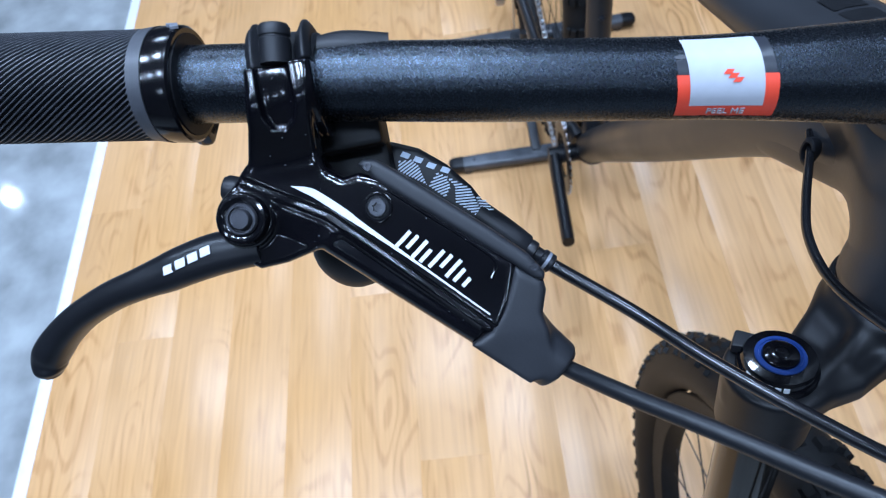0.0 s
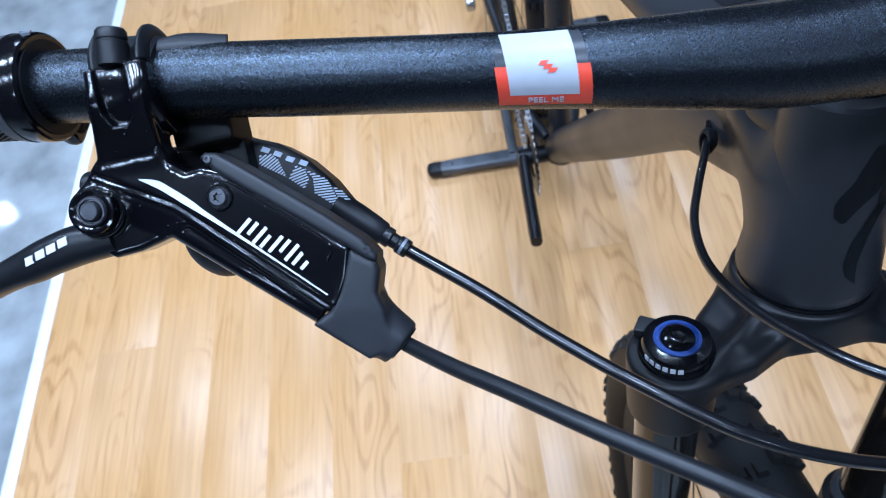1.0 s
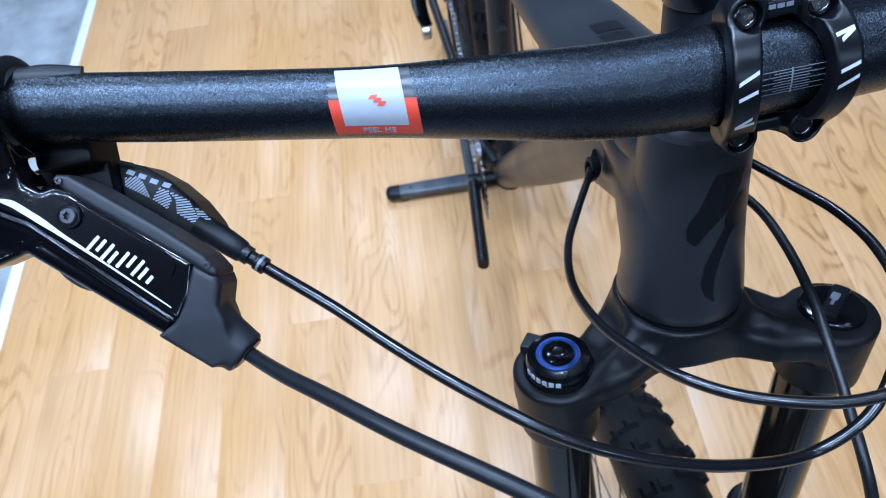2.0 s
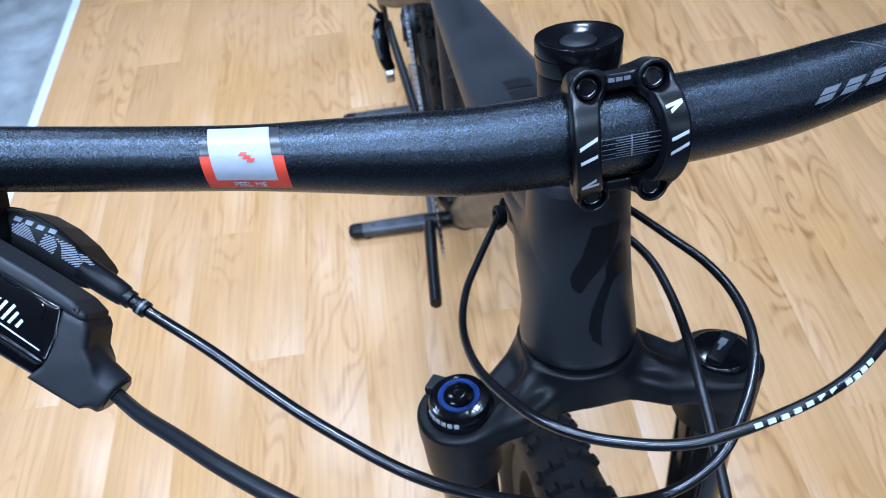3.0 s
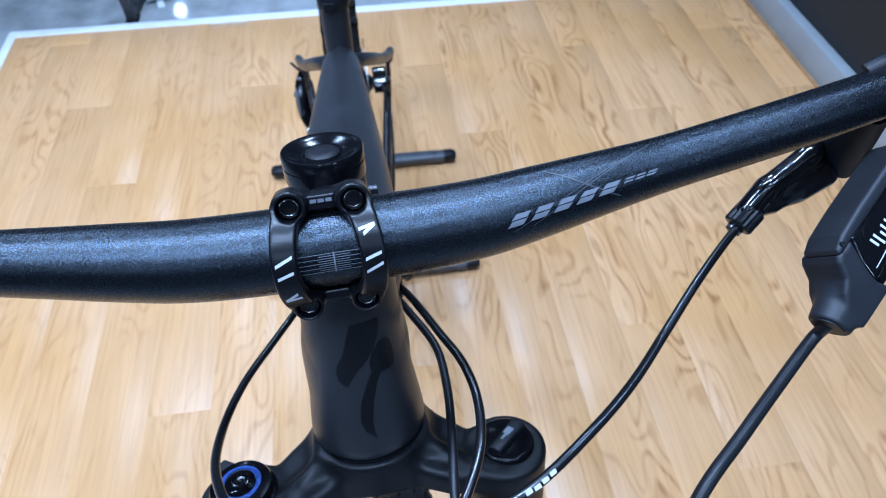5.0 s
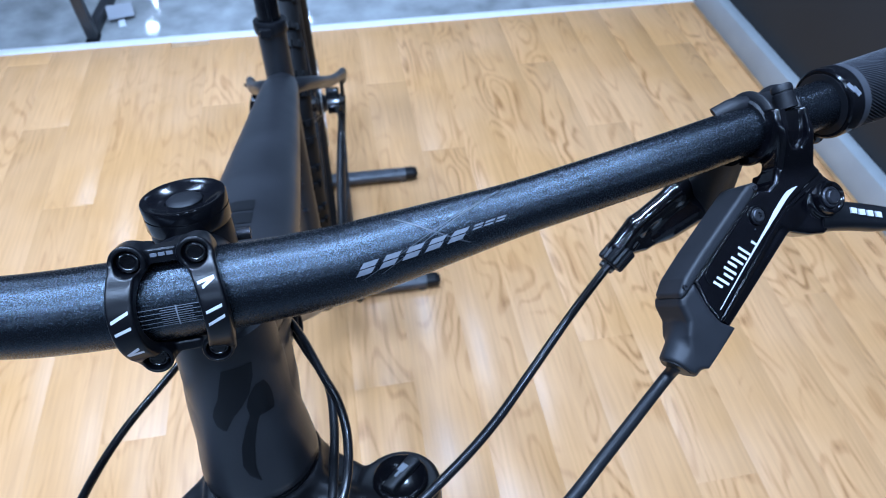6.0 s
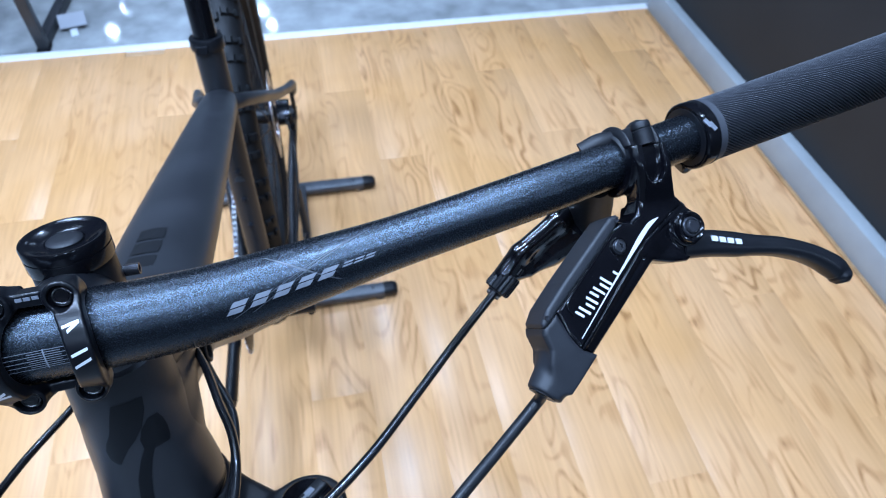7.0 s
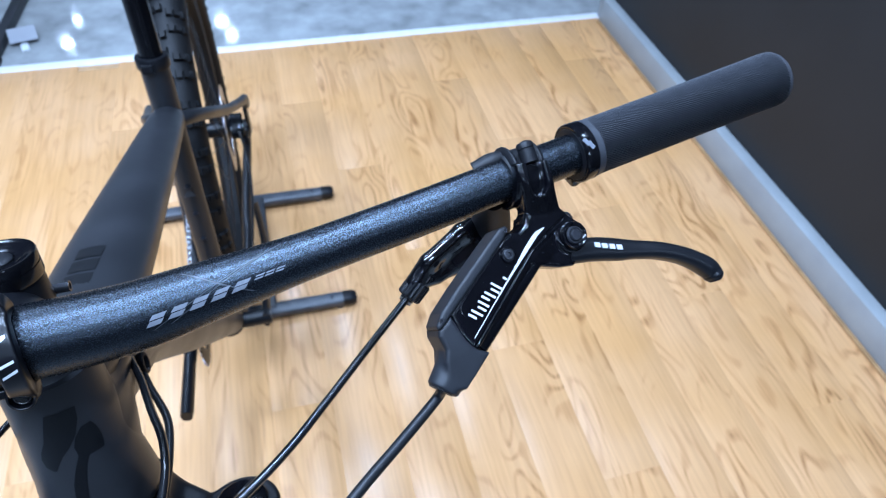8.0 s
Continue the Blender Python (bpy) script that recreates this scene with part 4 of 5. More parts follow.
# face plate: two bowed arms, four bolt bosses and a bridge, in millimetres across, along fu and along fn
STEM_X = -.0017
PLATE = Matrix(((1, 0, 0, STEM_X), (0, fu.y, fn.y, BC.y), (0, fu.z, fn.z, BC.z), (0, 0, 0, 1)))


def arm_x(a):
    """Middle of an arm from the stem's middle, at an angle round the bar."""
    return 16.9 - 5.0 * np.abs(a / 1.3) ** 1.9


def face_plate(x, s, n):
    r, a, ax = np.hypot(s, n), np.arctan2(s, n), np.abs(x)
    wide = 4.9 + .9 * np.abs(a / 1.3) ** 2
    arm = smax(smax(np.abs(ax - arm_x(a)) - wide, np.abs(r - 21.0) - 3.1 - .8 * np.abs(a) ** 2 / 2, 1.5), -n + 0 * x, .8)
    out = arm
    for su, rad, xb in ((1, 6.9, 12.4), (-1, 6.3, 11.9)):
        lean = (n - 11.5) * .12 * su
        boss = np.hypot(ax - xb, s - su * 21.2 - lean)
        out = smin(out, smax(boss - rad, np.maximum(n - 12.4, 1 - n), 1.2), 2.2)
        out = smax(out, -smax(boss - 4.9, 8.0 - n, .3), .5)
    bridge = smax(smax(np.abs(x) - 9, np.abs(s - 21.5) - 3.0, 1.2), np.abs(n - 6.0) - 3.6, 1.2)
    out = smin(out, bridge, 1.8)
    sill = smax(smax(np.abs(x) - 8, np.abs(s + 20.5) - 2.4, 1.2), np.abs(n - 3.0) - 3.0, 1.2)
    return smax(smin(out, sill, 1.6), 17.9 - r, .4)


jaw = skin("face_plate", face_plate, (-25, -31, -2), (25, 31, 27), .5, PLATE, CLAMP, stem, "satin black clamp plate with white dashes")
for sx in (-1, 1):
    for su, xb in ((1, 12.4), (-1, 11.9)):
        B = PLATE @ frame_to((sx * xb * .001, su * .02110, .0088), (0, .12 * su, 1))
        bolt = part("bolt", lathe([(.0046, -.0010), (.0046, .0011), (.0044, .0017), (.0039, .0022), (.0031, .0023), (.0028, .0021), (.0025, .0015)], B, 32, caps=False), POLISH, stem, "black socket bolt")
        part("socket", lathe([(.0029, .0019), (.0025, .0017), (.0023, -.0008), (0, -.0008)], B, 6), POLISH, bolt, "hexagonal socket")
    # white dashes that follow the arm: two slanted bars and a chevron, as strokes across and round the arm
    if sx < 0:
        strokes = [((-3.3, 7.4), (3.3, 14.6)), ((-3.1, -5.2), (3.2, -.2)), ((-3.2, -32.5), (2.4, -24.2)), ((-3.0, -33.0), (3.4, -29.6))]
    else:
        strokes = [((-3.2, 2.4), (3.2, 7.4)), ((-3.3, -10.4), (3.3, -3.2)), ((-3.4, 30.6), (3.0, 34.2)), ((-2.0, 26.0), (3.2, 34.0))]
    for (u0, a0), (u1, a1) in strokes:
        d = Vector((u1 - u0, (a1 - a0) * .42)).normalized()
        bm = bmesh.new()
        grid = []
        for i in range(7):
            row = []
            for k in range(3):
                f, g = i / 6, (k - 1) * .62
                du, a = u0 + (u1 - u0) * f, radians(a0 + (a1 - a0) * f + g / max(d.x, .5) / .42)
                r = 24.1 + .4 * a * a + .12
                row.append(bm.verts.new(PLATE @ (Vector((sx * arm_x(a) + du, r * math.sin(a), r * math.cos(a))) * .001)))
            grid.append(row)
        for a, b in zip(grid, grid[1:]):
            for k in range(2):
                bm.faces.new((a[k], a[k + 1], b[k + 1], b[k]))
        part("dash", bm, WHITE_INK, jaw)
for k in range(3):
    part("logo_bar", box(.0024, .0014, .0004, PLATE @ pose((-3 + 3 * k) * .001, .0222, .0097)), GREY_INK, stem)
part("clamp_bolt", lathe([(.003, -.004), (.003, .004), (.002, .004), (.002, .002), (0, .002)], frame_to((.0192, .052, 1.074), (1, 0, 0), (0, 1, 0)), 18), DARK_STEEL, stem)

# top cap: dished, with a bolt head
cap = part("top_cap", lathe([(.0165, -.0130), (.0186, -.0130), (.0188, -.0122), (.0188, -.0064), (.0184, -.0062), (.0184, -.0058), (.0188, -.0056), (.0189, -.0006), (.0185, .0001), (.0178, .0001), (.0150, -.0012), (.0118, -.0026), (.0098, -.0031), (.0088, -.0031), (.0086, -.0036), (0, -.0036)], on_axis(-.0022), 56), CAP, bike, "gloss black dished top cap")
part("cap_bolt", lathe([(.0080, -.0036), (.0080, -.0022), (.0070, -.0013), (.0045, -.0009), (0, -.0008)], on_axis(-.0022), 36), MATTE, cap, "matte black bolt plug")
part("spacer", lathe([(.0155, -.0660), (.0182, -.0655), (.0186, -.0600), (.0186, -.0510), (.0180, -.0500), (.0155, -.0498)], on_axis(0), 44), SATIN, bike, "black headset spacer")

# frame
HT0, HT1 = .066, .1725
HEAD = [(HT0, .0250), (.075, .0258), (.095, .0266), (.115, .0277), (.135, .0295), (.152, .0318), (.164, .0332), (.1700, .0334)]
ht = part("head_tube", lathe([(.0200, -HT0)] + [(r, -a) for a, r in HEAD] + [(.0318, -HT1), (.0200, -HT1)], on_axis(0), 56), FRAME, bike, "matt charcoal tapered head tube")
# maker's mark: plain darker shape
def on_head(x, s, lift=.0004):
    r = float(np.interp(s, [a for a, _ in HEAD], [q for _, q in HEAD])) + lift
    q = x / r
    return TOP - AX * s + Vector((1, 0, 0)) * (r * math.sin(q)) + FWD * (r * math.cos(q))


def head_mark(strip):
    bm = bmesh.new()
    rows = [[bm.verts.new(on_head(x0 + (x1 - x0) * k / 5, s)) for k in range(6)] for s, x0, x1 in strip]
    for a, b in zip(rows, rows[1:]):
        for k in range(5):
            bm.faces.new((a[k], a[k + 1], b[k + 1], b[k]))
    part("frame_mark", bm, FRAME_DARK, ht, "darker gloss mark")


head_mark([(.081, -.0010, .0142), (.089, -.0037, .0130), (.0985, -.0067, .0090), (.105, -.0105, .0040), (.110, -.0122, -.0010), (.116, -.0115, -.0050), (.119, -.0085, -.0068)])
head_mark([(.095, .0130, .0180), (.100, .0085, .0200), (.106, .0060, .0208), (.112, .0064, .0205), (.1145, .0100, .0195)])
head_mark([(.112, .0066, .0125), (.1195, .0027, .0085), (.131, -.0018, .0050), (.143, -.0037, .0028), (.150, -.0017, .0030), (.155, .0033, .0039)])

BB = Vector((0, .535, .360))
HUB = Vector((0, 1.035, .418))
SEAT = Vector((0, .628, .850))
tt = part("top_tube", tube(spline([(0, .030, 1.018, .024, .024), (0, .075, 1.0055, .034, .022), (0, .110, .9890, .0350, .0215), (0, .200, .9502, .0345, .0215), (0, .350, .8857, .0310, .0210), (0, .500, .8212, .0270, .0205), (0, .575, .7890, .0245, .0195), (0, .606, .7750, .0215, .0180)], 8), 36), FRAME, bike, "matt charcoal sloping top tube")
for k in range(4):
    bm = bmesh.new()
    grid = []
    for i in range(5):
        y = .076 + .0205 * k + .0165 * i / 4
        row = []
        for q in range(7):
            x = -.0105 + .018 * q / 6
            lift = .0215 * math.sqrt(1 - (x / .0349) ** 2) + .0004
            row.append(bm.verts.new(Vector((x, y, .9890 - .4303 * (y - .110))) + Vector((0, .395, .9187)) * lift))
        grid.append(row)
    for a, b in zip(grid, grid[1:]):
        for q in range(6):
            bm.faces.new((a[q], a[q + 1], b[q + 1], b[q]))
    part("frame_mark", bm, FRAME_MARK, tt)
part("down_tube", tube(spline([(0, .030, .986, .024, .024), (0, .075, .963, .0265, .027), (0, .145, .898, .0275, .029), (0, .300, .688, .0280, .030), (0, .520, .392, .028, .029), (*BB, .028, .028)], 8), 36, (0, 1, 0.6)), FRAME, bike, "matt charcoal down tube with cable ports")
def frame_joint(x, y, z):
    """Smooth weld of the head tube, the top tube and the down tube."""
    top, bot = TOP - AX * .078, TOP - AX * .166
    head = rod_far([c * 1000 for c in top], [c * 1000 for c in bot], 25.2, 32.6, x, y, z)
    over = rod_far((0, 60, 1007.5), (0, 210, 945), 21.5, 21.5, x * .64, y, z)
    down = smin(rod_far((0, 35, 984), (0, 145, 898), 25, 27, x, y, z), rod_far((0, 145, 898), (0, 300, 688), 27, 27.5, x, y, z), 6)
    return np.maximum(smin(smin(head, over, 16), down, 28) + 1.3, np.maximum(y - 190, (1000 * bot.z + 6 - z) * .9 - (y + 20)))


skin("frame_joint", frame_joint, (-46, -48, 740), (46, 196, 1052), 2.6, Matrix(), FRAME, bike, "matt charcoal smooth frame joint behind the head tube")
for sx in (-1, 1):
    part("cable_port", lathe([(.0040, -.006), (.0054, -.003), (.0058, .0002), (.0052, .0008), (.0040, .0008), (.0036, -.002), (0, -.002)], frame_to((sx * .0318, .066, .9680), (sx * .95, -.25, .12), (0, .4, 1)) @ Matrix.Diagonal((1.5, .8, 1, 1)), 24), MATTE, bike, "black cable port")
part("seat_tube", tube([(*(BB + (SEAT - BB) * f), a, a) for f, a in ((0, .019), (.1, .0185), (.75, .0180), (.86, .0190), (1.0, .0190))], 30), FRAME, bike, "matt charcoal seat tube")
sd = (SEAT - BB).normalized()
for f in (.42, .52, .62):
    part("bottle_boss", lathe([(.0045, -.002), (.0045, .003), (.003, .0036), (0, .0036)], frame_to(BB + (SEAT - BB) * f + Vector((0, -.0185, .004)), (0, -1, .25)), 16), DARK_STEEL, bike)
part("frame_badge", prism([(-9, -6), (9, -6), (0, 9)], 0, .0006, frame_to(BB + (SEAT - BB) * .600 + Vector((0, -.0190, .004)), (0, -1, .25))), DIM_INK, bike, "small grey triangular mark", weigh=True)
clampo = part("seat_clamp", lathe([(.0190, -.004), (.0215, -.004), (.0220, -.002), (.0220, .010), (.0212, .012), (.0165, .012)], frame_to(SEAT, sd), 36), SATIN, bike, "black seat-post clamp")
part("clamp_bolt", box(.016, .010, .012, frame_to(SEAT + sd * .004 + Vector((-.006, -.020, 0)), sd), .002), SATIN, clampo, weigh=True)
part("seat_post", lathe([(.0155, 0), (.0155, .52)], frame_to(SEAT, sd), 30), GLOSS, bike, "black seat post")
for sx in (-1, 1):
    part("seat_stay", tube(spline([(sx * .006, .604, .770, .013, .012), (sx * .026, .630, .756, .0115, .0105), (sx * .046, .690, .715, .0095, .0100), (sx * .066, .790, .645, .0085, .0100), (sx * .084, .900, .578, .0085, .0100), (sx * .092, .965, .540, .0085, .0110), (sx * .092, .995, .505, .0080, .0120)], 7), 20), FRAME, bike, "matt charcoal seat stay running wide of the tyre")
    part("chain_stay", tube(spline([(sx * .020, .560, .362, .014, .020), (sx * .045, .640, .372, .011, .018), (sx * .060, .800, .400, .0095, .014), (sx * .080, .960, .435, .0085, .013), (sx * .086, 1.010, .450, .0080, .013)], 7), 20), FRAME, bike, "matt charcoal chain stay")
    part("dropout", prism(round_poly([(985, 525), (1012, 500), (1050, 440), (1055, 405), (1030, 398), (1000, 430), (975, 470)], 2), -.004, .004, Matrix(((0, 0, 1, sx * .088), (1, 0, 0, 0), (0, 1, 0, 0), (0, 0, 0, 1))), .0015), FRAME, bike, "matt charcoal dropout plate", weigh=True)

# fork: crown, shoulders, stanchions, lowers
SH = Vector((.0775, -.0350, .9300))
C0 = TOP - AX * .190
PLAN = [(0, -32), (-30, -21), (-63, 7), (-78, 4), (-99, 24), (-78, 46), (-60, 45), (-41, 42), (-20, 32), (0, 29)]
PLAN += [(-x, f) for x, f in PLAN[-2:0:-1]]


def crown_cast(x, f, a):
    """Fork crown: ring under the head tube, two arms with a front rib, two shoulders."""
    ax = np.abs(x)
    ring = plate_far(np.hypot(x, f) - 36.0, a, -11, 15.6, 3.0)
    top = 9.5 - .19 * ax
    arms = smax(smax(poly_far(PLAN, -ax + 0 * f, f + 0 * ax), a - top, 7), -15 - .04 * ax - a, 6)
    out = smin(ring, arms, 9)
    hollow = rod_far((40, -2, 20), (68, 18, 12), 6.5, 7.5, ax, f, a)
    out = smax(out, -hollow, 10)
    rib = smin(rod_far((30, 18, 8.5), (47, 29, 1.5), 3.4, 3.4, ax, f, a), rod_far((47, 29, 1.5), (66, 40, -5), 3.4, 3.0, ax, f, a), 2)
    out = smin(out, rib, 10)
    post = plate_far(np.hypot(ax - 77.5, f - 25.0) - 24.2 + .02 * np.clip(-a, 0, 46), a, -46, 0, 3.0)
    return smin(out, post, 6)


CROWN_AT = Matrix(((1, 0, 0, 0), (0, FWD.y, AX.y, C0.y), (0, FWD.z, AX.z, C0.z), (0, 0, 0, 1)))
crown = skin("fork_crown", crown_cast, (-104, -38, -50), (104, 52, 18), 1.4, CROWN_AT, CROWN, bike, "satin black arched fork crown")
part("seam_ring", lathe([(.0300, -.1722), (.0331, -.1724), (.0331, -.1744), (.0300, -.1746)], on_axis(0), 56, caps=False), FRAME_DARK, crown, "dark seam under the head tube")
for sx in (-1, 1):
    S = Vector((sx * SH.x, SH.y, SH.z))
    m = frame_to(S, AX)
    leg = part("stanchion", lathe([(.0182, -.24), (.0182, -.04)], m, 36), STANCHION, bike, "polished black fork stanchion")
    part("lower_leg", lathe([(0, -.62), (.018, -.62), (.022, -.60), (.0225, -.45), (.0235, -.30), (.0262, -.235), (.0262, -.222), (.0200, -.218)], m, 36), CROWN, bike, "satin black fork lower leg")
    part("wiper", lathe([(.0185, -.222), (.0225, -.220), (.0225, -.212), (.0190, -.208)], m, 36), RUBBER, bike)
AXLE = Vector((.012, -.246, .3955))
part("fork_arch", tube(spline([(sx, *(Vector((SH.y, SH.z)) - Vector((AX.y, AX.z)) * s + Vector((-.035, .014))), .010, .016) for sx, s in ((-.078, .27), (-.066, .235), (-.040, .205), (0, .195), (.040, .205), (.066, .235), (.078, .27))], 5), 16), CROWN, bike, "fork arch in front of the tyre")
# compression knob with a blue ring (one side), plain air cap (other side)
mk = frame_to(Vector((-SH.x + .0015, SH.y - .001, SH.z)), AX)
knob = part("compression_knob", lathe([(.0185, -.004), (.0196, -.002), (.0196, .004), (.0188, .006), (.0178, .0065), (.0178, .0100), (.0168, .0120), (.0120, .0128), (.0094, .0128), (.0090, .0105), (0, .0105)], mk, 44), GLOSS, bike, "gloss black compression knob with blue ring")
part("blue_ring", lathe([(.0098, .0120), (.0118, .0124), (.0120, .0132), (.0117, .0137), (.0100, .0137), (.0098, .0132)], mk, 44), BLUE, knob, "blue anodised ring")
part("knob_centre", lathe([(.0092, .0100), (.0092, .0122), (.0084, .0145), (.0060, .0158), (.0036, .0160), (.0032, .0152), (0, .0150)], mk, 36), GLOSS, knob)
part("knob_tab", prism([(-19, 13), (-12, 23), (-3, 17), (-8, 8)], .0040, .0105, mk, .0016, 2), MATTE, knob, weigh=True)
for k in range(6):
    q = 195 + 12 * k
    part("print_bar", box(.0026, .0005, .0030, mk @ pose(.0180 * math.cos(radians(q)), .0180 * math.sin(radians(q)), .0083, 0, 0, q + 90)), WHITE_INK, knob)
ma = frame_to(Vector((SH.x + .0005, SH.y, SH.z)), AX) @ Matrix.Diagonal((.9, .9, 1, 1))
air = part("air_cap", lathe([(.0186, -.003), (.0186, .0006), (.0181, .0010), (.0181, .0016), (.0187, .0020), (.0187, .0044), (.0178, .0060), (.0165, .0066), (0, .0070)], ma, 48), CAP, bike, "black air cap with grey print")
part("air_cap_ridge", box(.0105, .031, .0050, ma @ pose(.001, 0, .0074, 0, 0, -48), .0022), SATIN, air, weigh=True)
part("print_bar", box(.0065, .0045, .0004, ma @ pose(.0025, .0025, .0100, 0, 0, 40)), GREY_INK, air, "small grey print")
part("print_bar", box(.0055, .0018, .0004, ma @ pose(-.0015, -.0015, .0100, 0, 0, 40)), GREY_INK, air)


# wheels: tyre with knobs, rim, spokes, hub
def wheel(center, name, chunk=1.0, size=1.03):
    W = Matrix.Translation(center) @ Matrix.Diagonal((1, size, size, 1))
    R, w = .350, .031
    bm = bmesh.new()
    nq, nk = 96, 20
    rings = []
    for i in range(nq):
        q = 2 * math.pi * i / nq
        ring = []
        for k in range(nk):
            a = 2 * math.pi * k / nk
            rr, x = R + w * .98 * math.cos(a), w * math.sin(a)
            ring.append(bm.verts.new((x, rr * math.cos(q), rr * math.sin(q))))
        rings.append(ring)
    for i in range(nq):
        a, b = rings[i], rings[(i + 1) % nq]
        for k in range(nk):
            bm.faces.new((a[k], a[(k + 1) % nk], b[(k + 1) % nk], b[k]))
    bm.transform(W)
    root = part(name, bm, TYRE, bike, "knobbly black mountain bike tyre on a black rim")
    # tread blocks, one mesh
    bm = bmesh.new()
    rnd = random.Random(4)
    nrow = int(74 / chunk)
    for i in range(nrow):
        q0 = 2 * math.pi * i / nrow
        for side, a in ((0, -13), (0, 13), (1, -34), (1, 34), (2, -54), (2, 54), (2, 68), (2, -68)):
            if abs(a) == 68 and (i % 2 or chunk < 1.2):
                continue
            q = q0 + (0.5 if (i + (a > 0)) % 2 else 0) * 2 * math.pi / nrow * .5
            al = radians(a + rnd.uniform(-2, 2))
            ln, wd, hg = [chunk * c for c in ((.012, .009, .0048), (.010, .009, .0048), (.011, .007, .0045))[side]]
            nrm = Vector((math.sin(al), math.cos(al) * math.cos(q), math.cos(al) * math.sin(q)))
            tan = Vector((0, -math.sin(q), math.cos(q)))
            c = Vector((w * math.sin(al), (R + w * .98 * math.cos(al)) * math.cos(q), (R + w * .98 * math.cos(al)) * math.sin(q)))
            cr = nrm.cross(tan)
            vs = []
            for h, k in ((-.001, 1.0), (hg, .82)):
                vs.append([bm.verts.new(c + nrm * h + tan * (sx * ln / 2 * k) + cr * (sy * wd / 2 * k)) for sx, sy in ((-1, -1), (1, -1), (1, 1), (-1, 1))])
            bm.faces.new(vs[1])
            for k in range(4):
                bm.faces.new((vs[0][k], vs[0][(k + 1) % 4], vs[1][(k + 1) % 4], vs[1][k]))
    bm.transform(W)
    part("tread", bm, TYRE, root, "raised tread blocks", 20)
    rim = part("rim", lathe([(.290, -.013), (.318, -.016), (.320, -.014), (.312, -.010), (.312, .010), (.320, .014), (.318, .016), (.290, .013), (.286, 0), (.290, -.013)], W @ pose(0, 0, 0, 0, 90, 0), 72, caps=False), TYRE, root, "black alloy rim")
    part("hub", lathe([(.010, -.055), (.028, -.034), (.028, -.030), (.016, -.026), (.016, .026), (.028, .030), (.028, .034), (.010, .055)], W @ pose(0, 0, 0, 0, 90, 0), 28), SATIN, root)
    part("brake_disc", lathe([(.060, .0400), (.090, .0400), (.090, .0418), (.060, .0418), (.060, .0400)], W @ pose(0, 0, 0, 0, 90, 0), 60, caps=False), STEEL, root, "steel brake disc")
    sp = part("spoke", tube([(0, 0, 0, .0009), (0, 0, .262, .0009)], 6), SATIN, root)
    for i in range(28):
        q = 2 * math.pi * i / 28
        s = -1 if i % 2 else 1
        a = Vector((s * .032, .028 * math.cos(q + s * .9), .028 * math.sin(q + s * .9)))
        b = Vector((0, .289 * math.cos(q), .289 * math.sin(q)))
        m = W @ frame_to(a, b - a, (1, 0.01, 0.02))
        if i == 0:
            sp.matrix_basis = m
        else:
            share(sp, "spoke", root, m)
    return root


wheel(AXLE, "front_wheel")
wheel(HUB, "rear_wheel", 1.15, 1.08)

# drive train
chainring = part("chainring", lathe([(.040, -.0022), (.062, -.0022), (.066, -.001), (.066, .001), (.062, .0022), (.040, .0022), (.040, -.0022)], Matrix.Translation((-.050, BB.y, BB.z)) @ pose(0, 0, 0, 0, 90, 0), 64, caps=False), SATIN, bike, "black chainring")
for k in range(32):
    q = 2 * math.pi * k / 32
    t0 = box(.0022, .0050, .0065, Matrix.Translation((-.050, BB.y, BB.z)) @ pose(0, 0, 0, math.degrees(q)) @ pose(0, 0, .0680), .0006)
    part("tooth", t0, STEEL, chainring)
part("crank_spindle", lathe([(.015, -.075), (.015, .075)], Matrix.Translation(BB) @ pose(0, 0, 0, 0, 90, 0), 24), SATIN, bike)
part("crank_arm", tube(spline([(-.066, BB.y - .008, BB.z, .0110, .018), (-.068, BB.y - .028, BB.z + .002, .0110, .016), (-.072, BB.y - .090, BB.z + .008, .0105, .0135), (-.076, BB.y - .165, BB.z + .014, .0105, .0135), (-.077, BB.y - .182, BB.z + .016, .0095, .0120)], 6), 18), SATIN, bike, "black crank arm pointing forward, no pedal")
part("crank_arm", tube(spline([(.066, BB.y - .010, BB.z, .0085, .018), (.068, BB.y + .020, BB.z - .002, .008, .016), (.072, BB.y + .090, BB.z - .008, .0070, .0125), (.076, BB.y + .165, BB.z - .014, .0072, .0130), (.077, BB.y + .182, BB.z - .016, .0070, .0120)], 6), 18), SATIN, bike, "black crank arm pointing back, no pedal")
cassette = part("cassette", lathe([(.018, -.020), (.030, -.020), (.030, -.016), (.042, -.015), (.042, -.010), (.056, -.009), (.056, -.003), (.070, -.002), (.070, .004), (.085, .005), (.085, .009), (.02, .010)], Matrix.Translation((-.038, HUB.y, HUB.z)) @ pose(0, 0, 0, 0, 90, 0), 60), DARK_STEEL, bike, "dark steel cassette of stepped sprockets")


def chain_run(p, q):
    p, q = Vector(p), Vector(q)
    n = int((q - p).length / .0127)
    bm = bmesh.new()
    for k in range(n):
        c = p + (q - p) * ((k + .5) / n)
        m = frame_to(c, (q - p), (1, 0, 0))
        w = .0032 if k % 2 else .0022
        for s in (-1, 1):
            box(.0010, .0085, .0145, m @ pose(s * w, 0, 0), .0, bm)
        lathe([(.0036, -.0030), (.0036, .0030)], m @ pose(0, 0, .0063, 0, 90, 0), 8, bm)
    return part("chain", bm, CHAIN, bike, "steel bicycle chain")


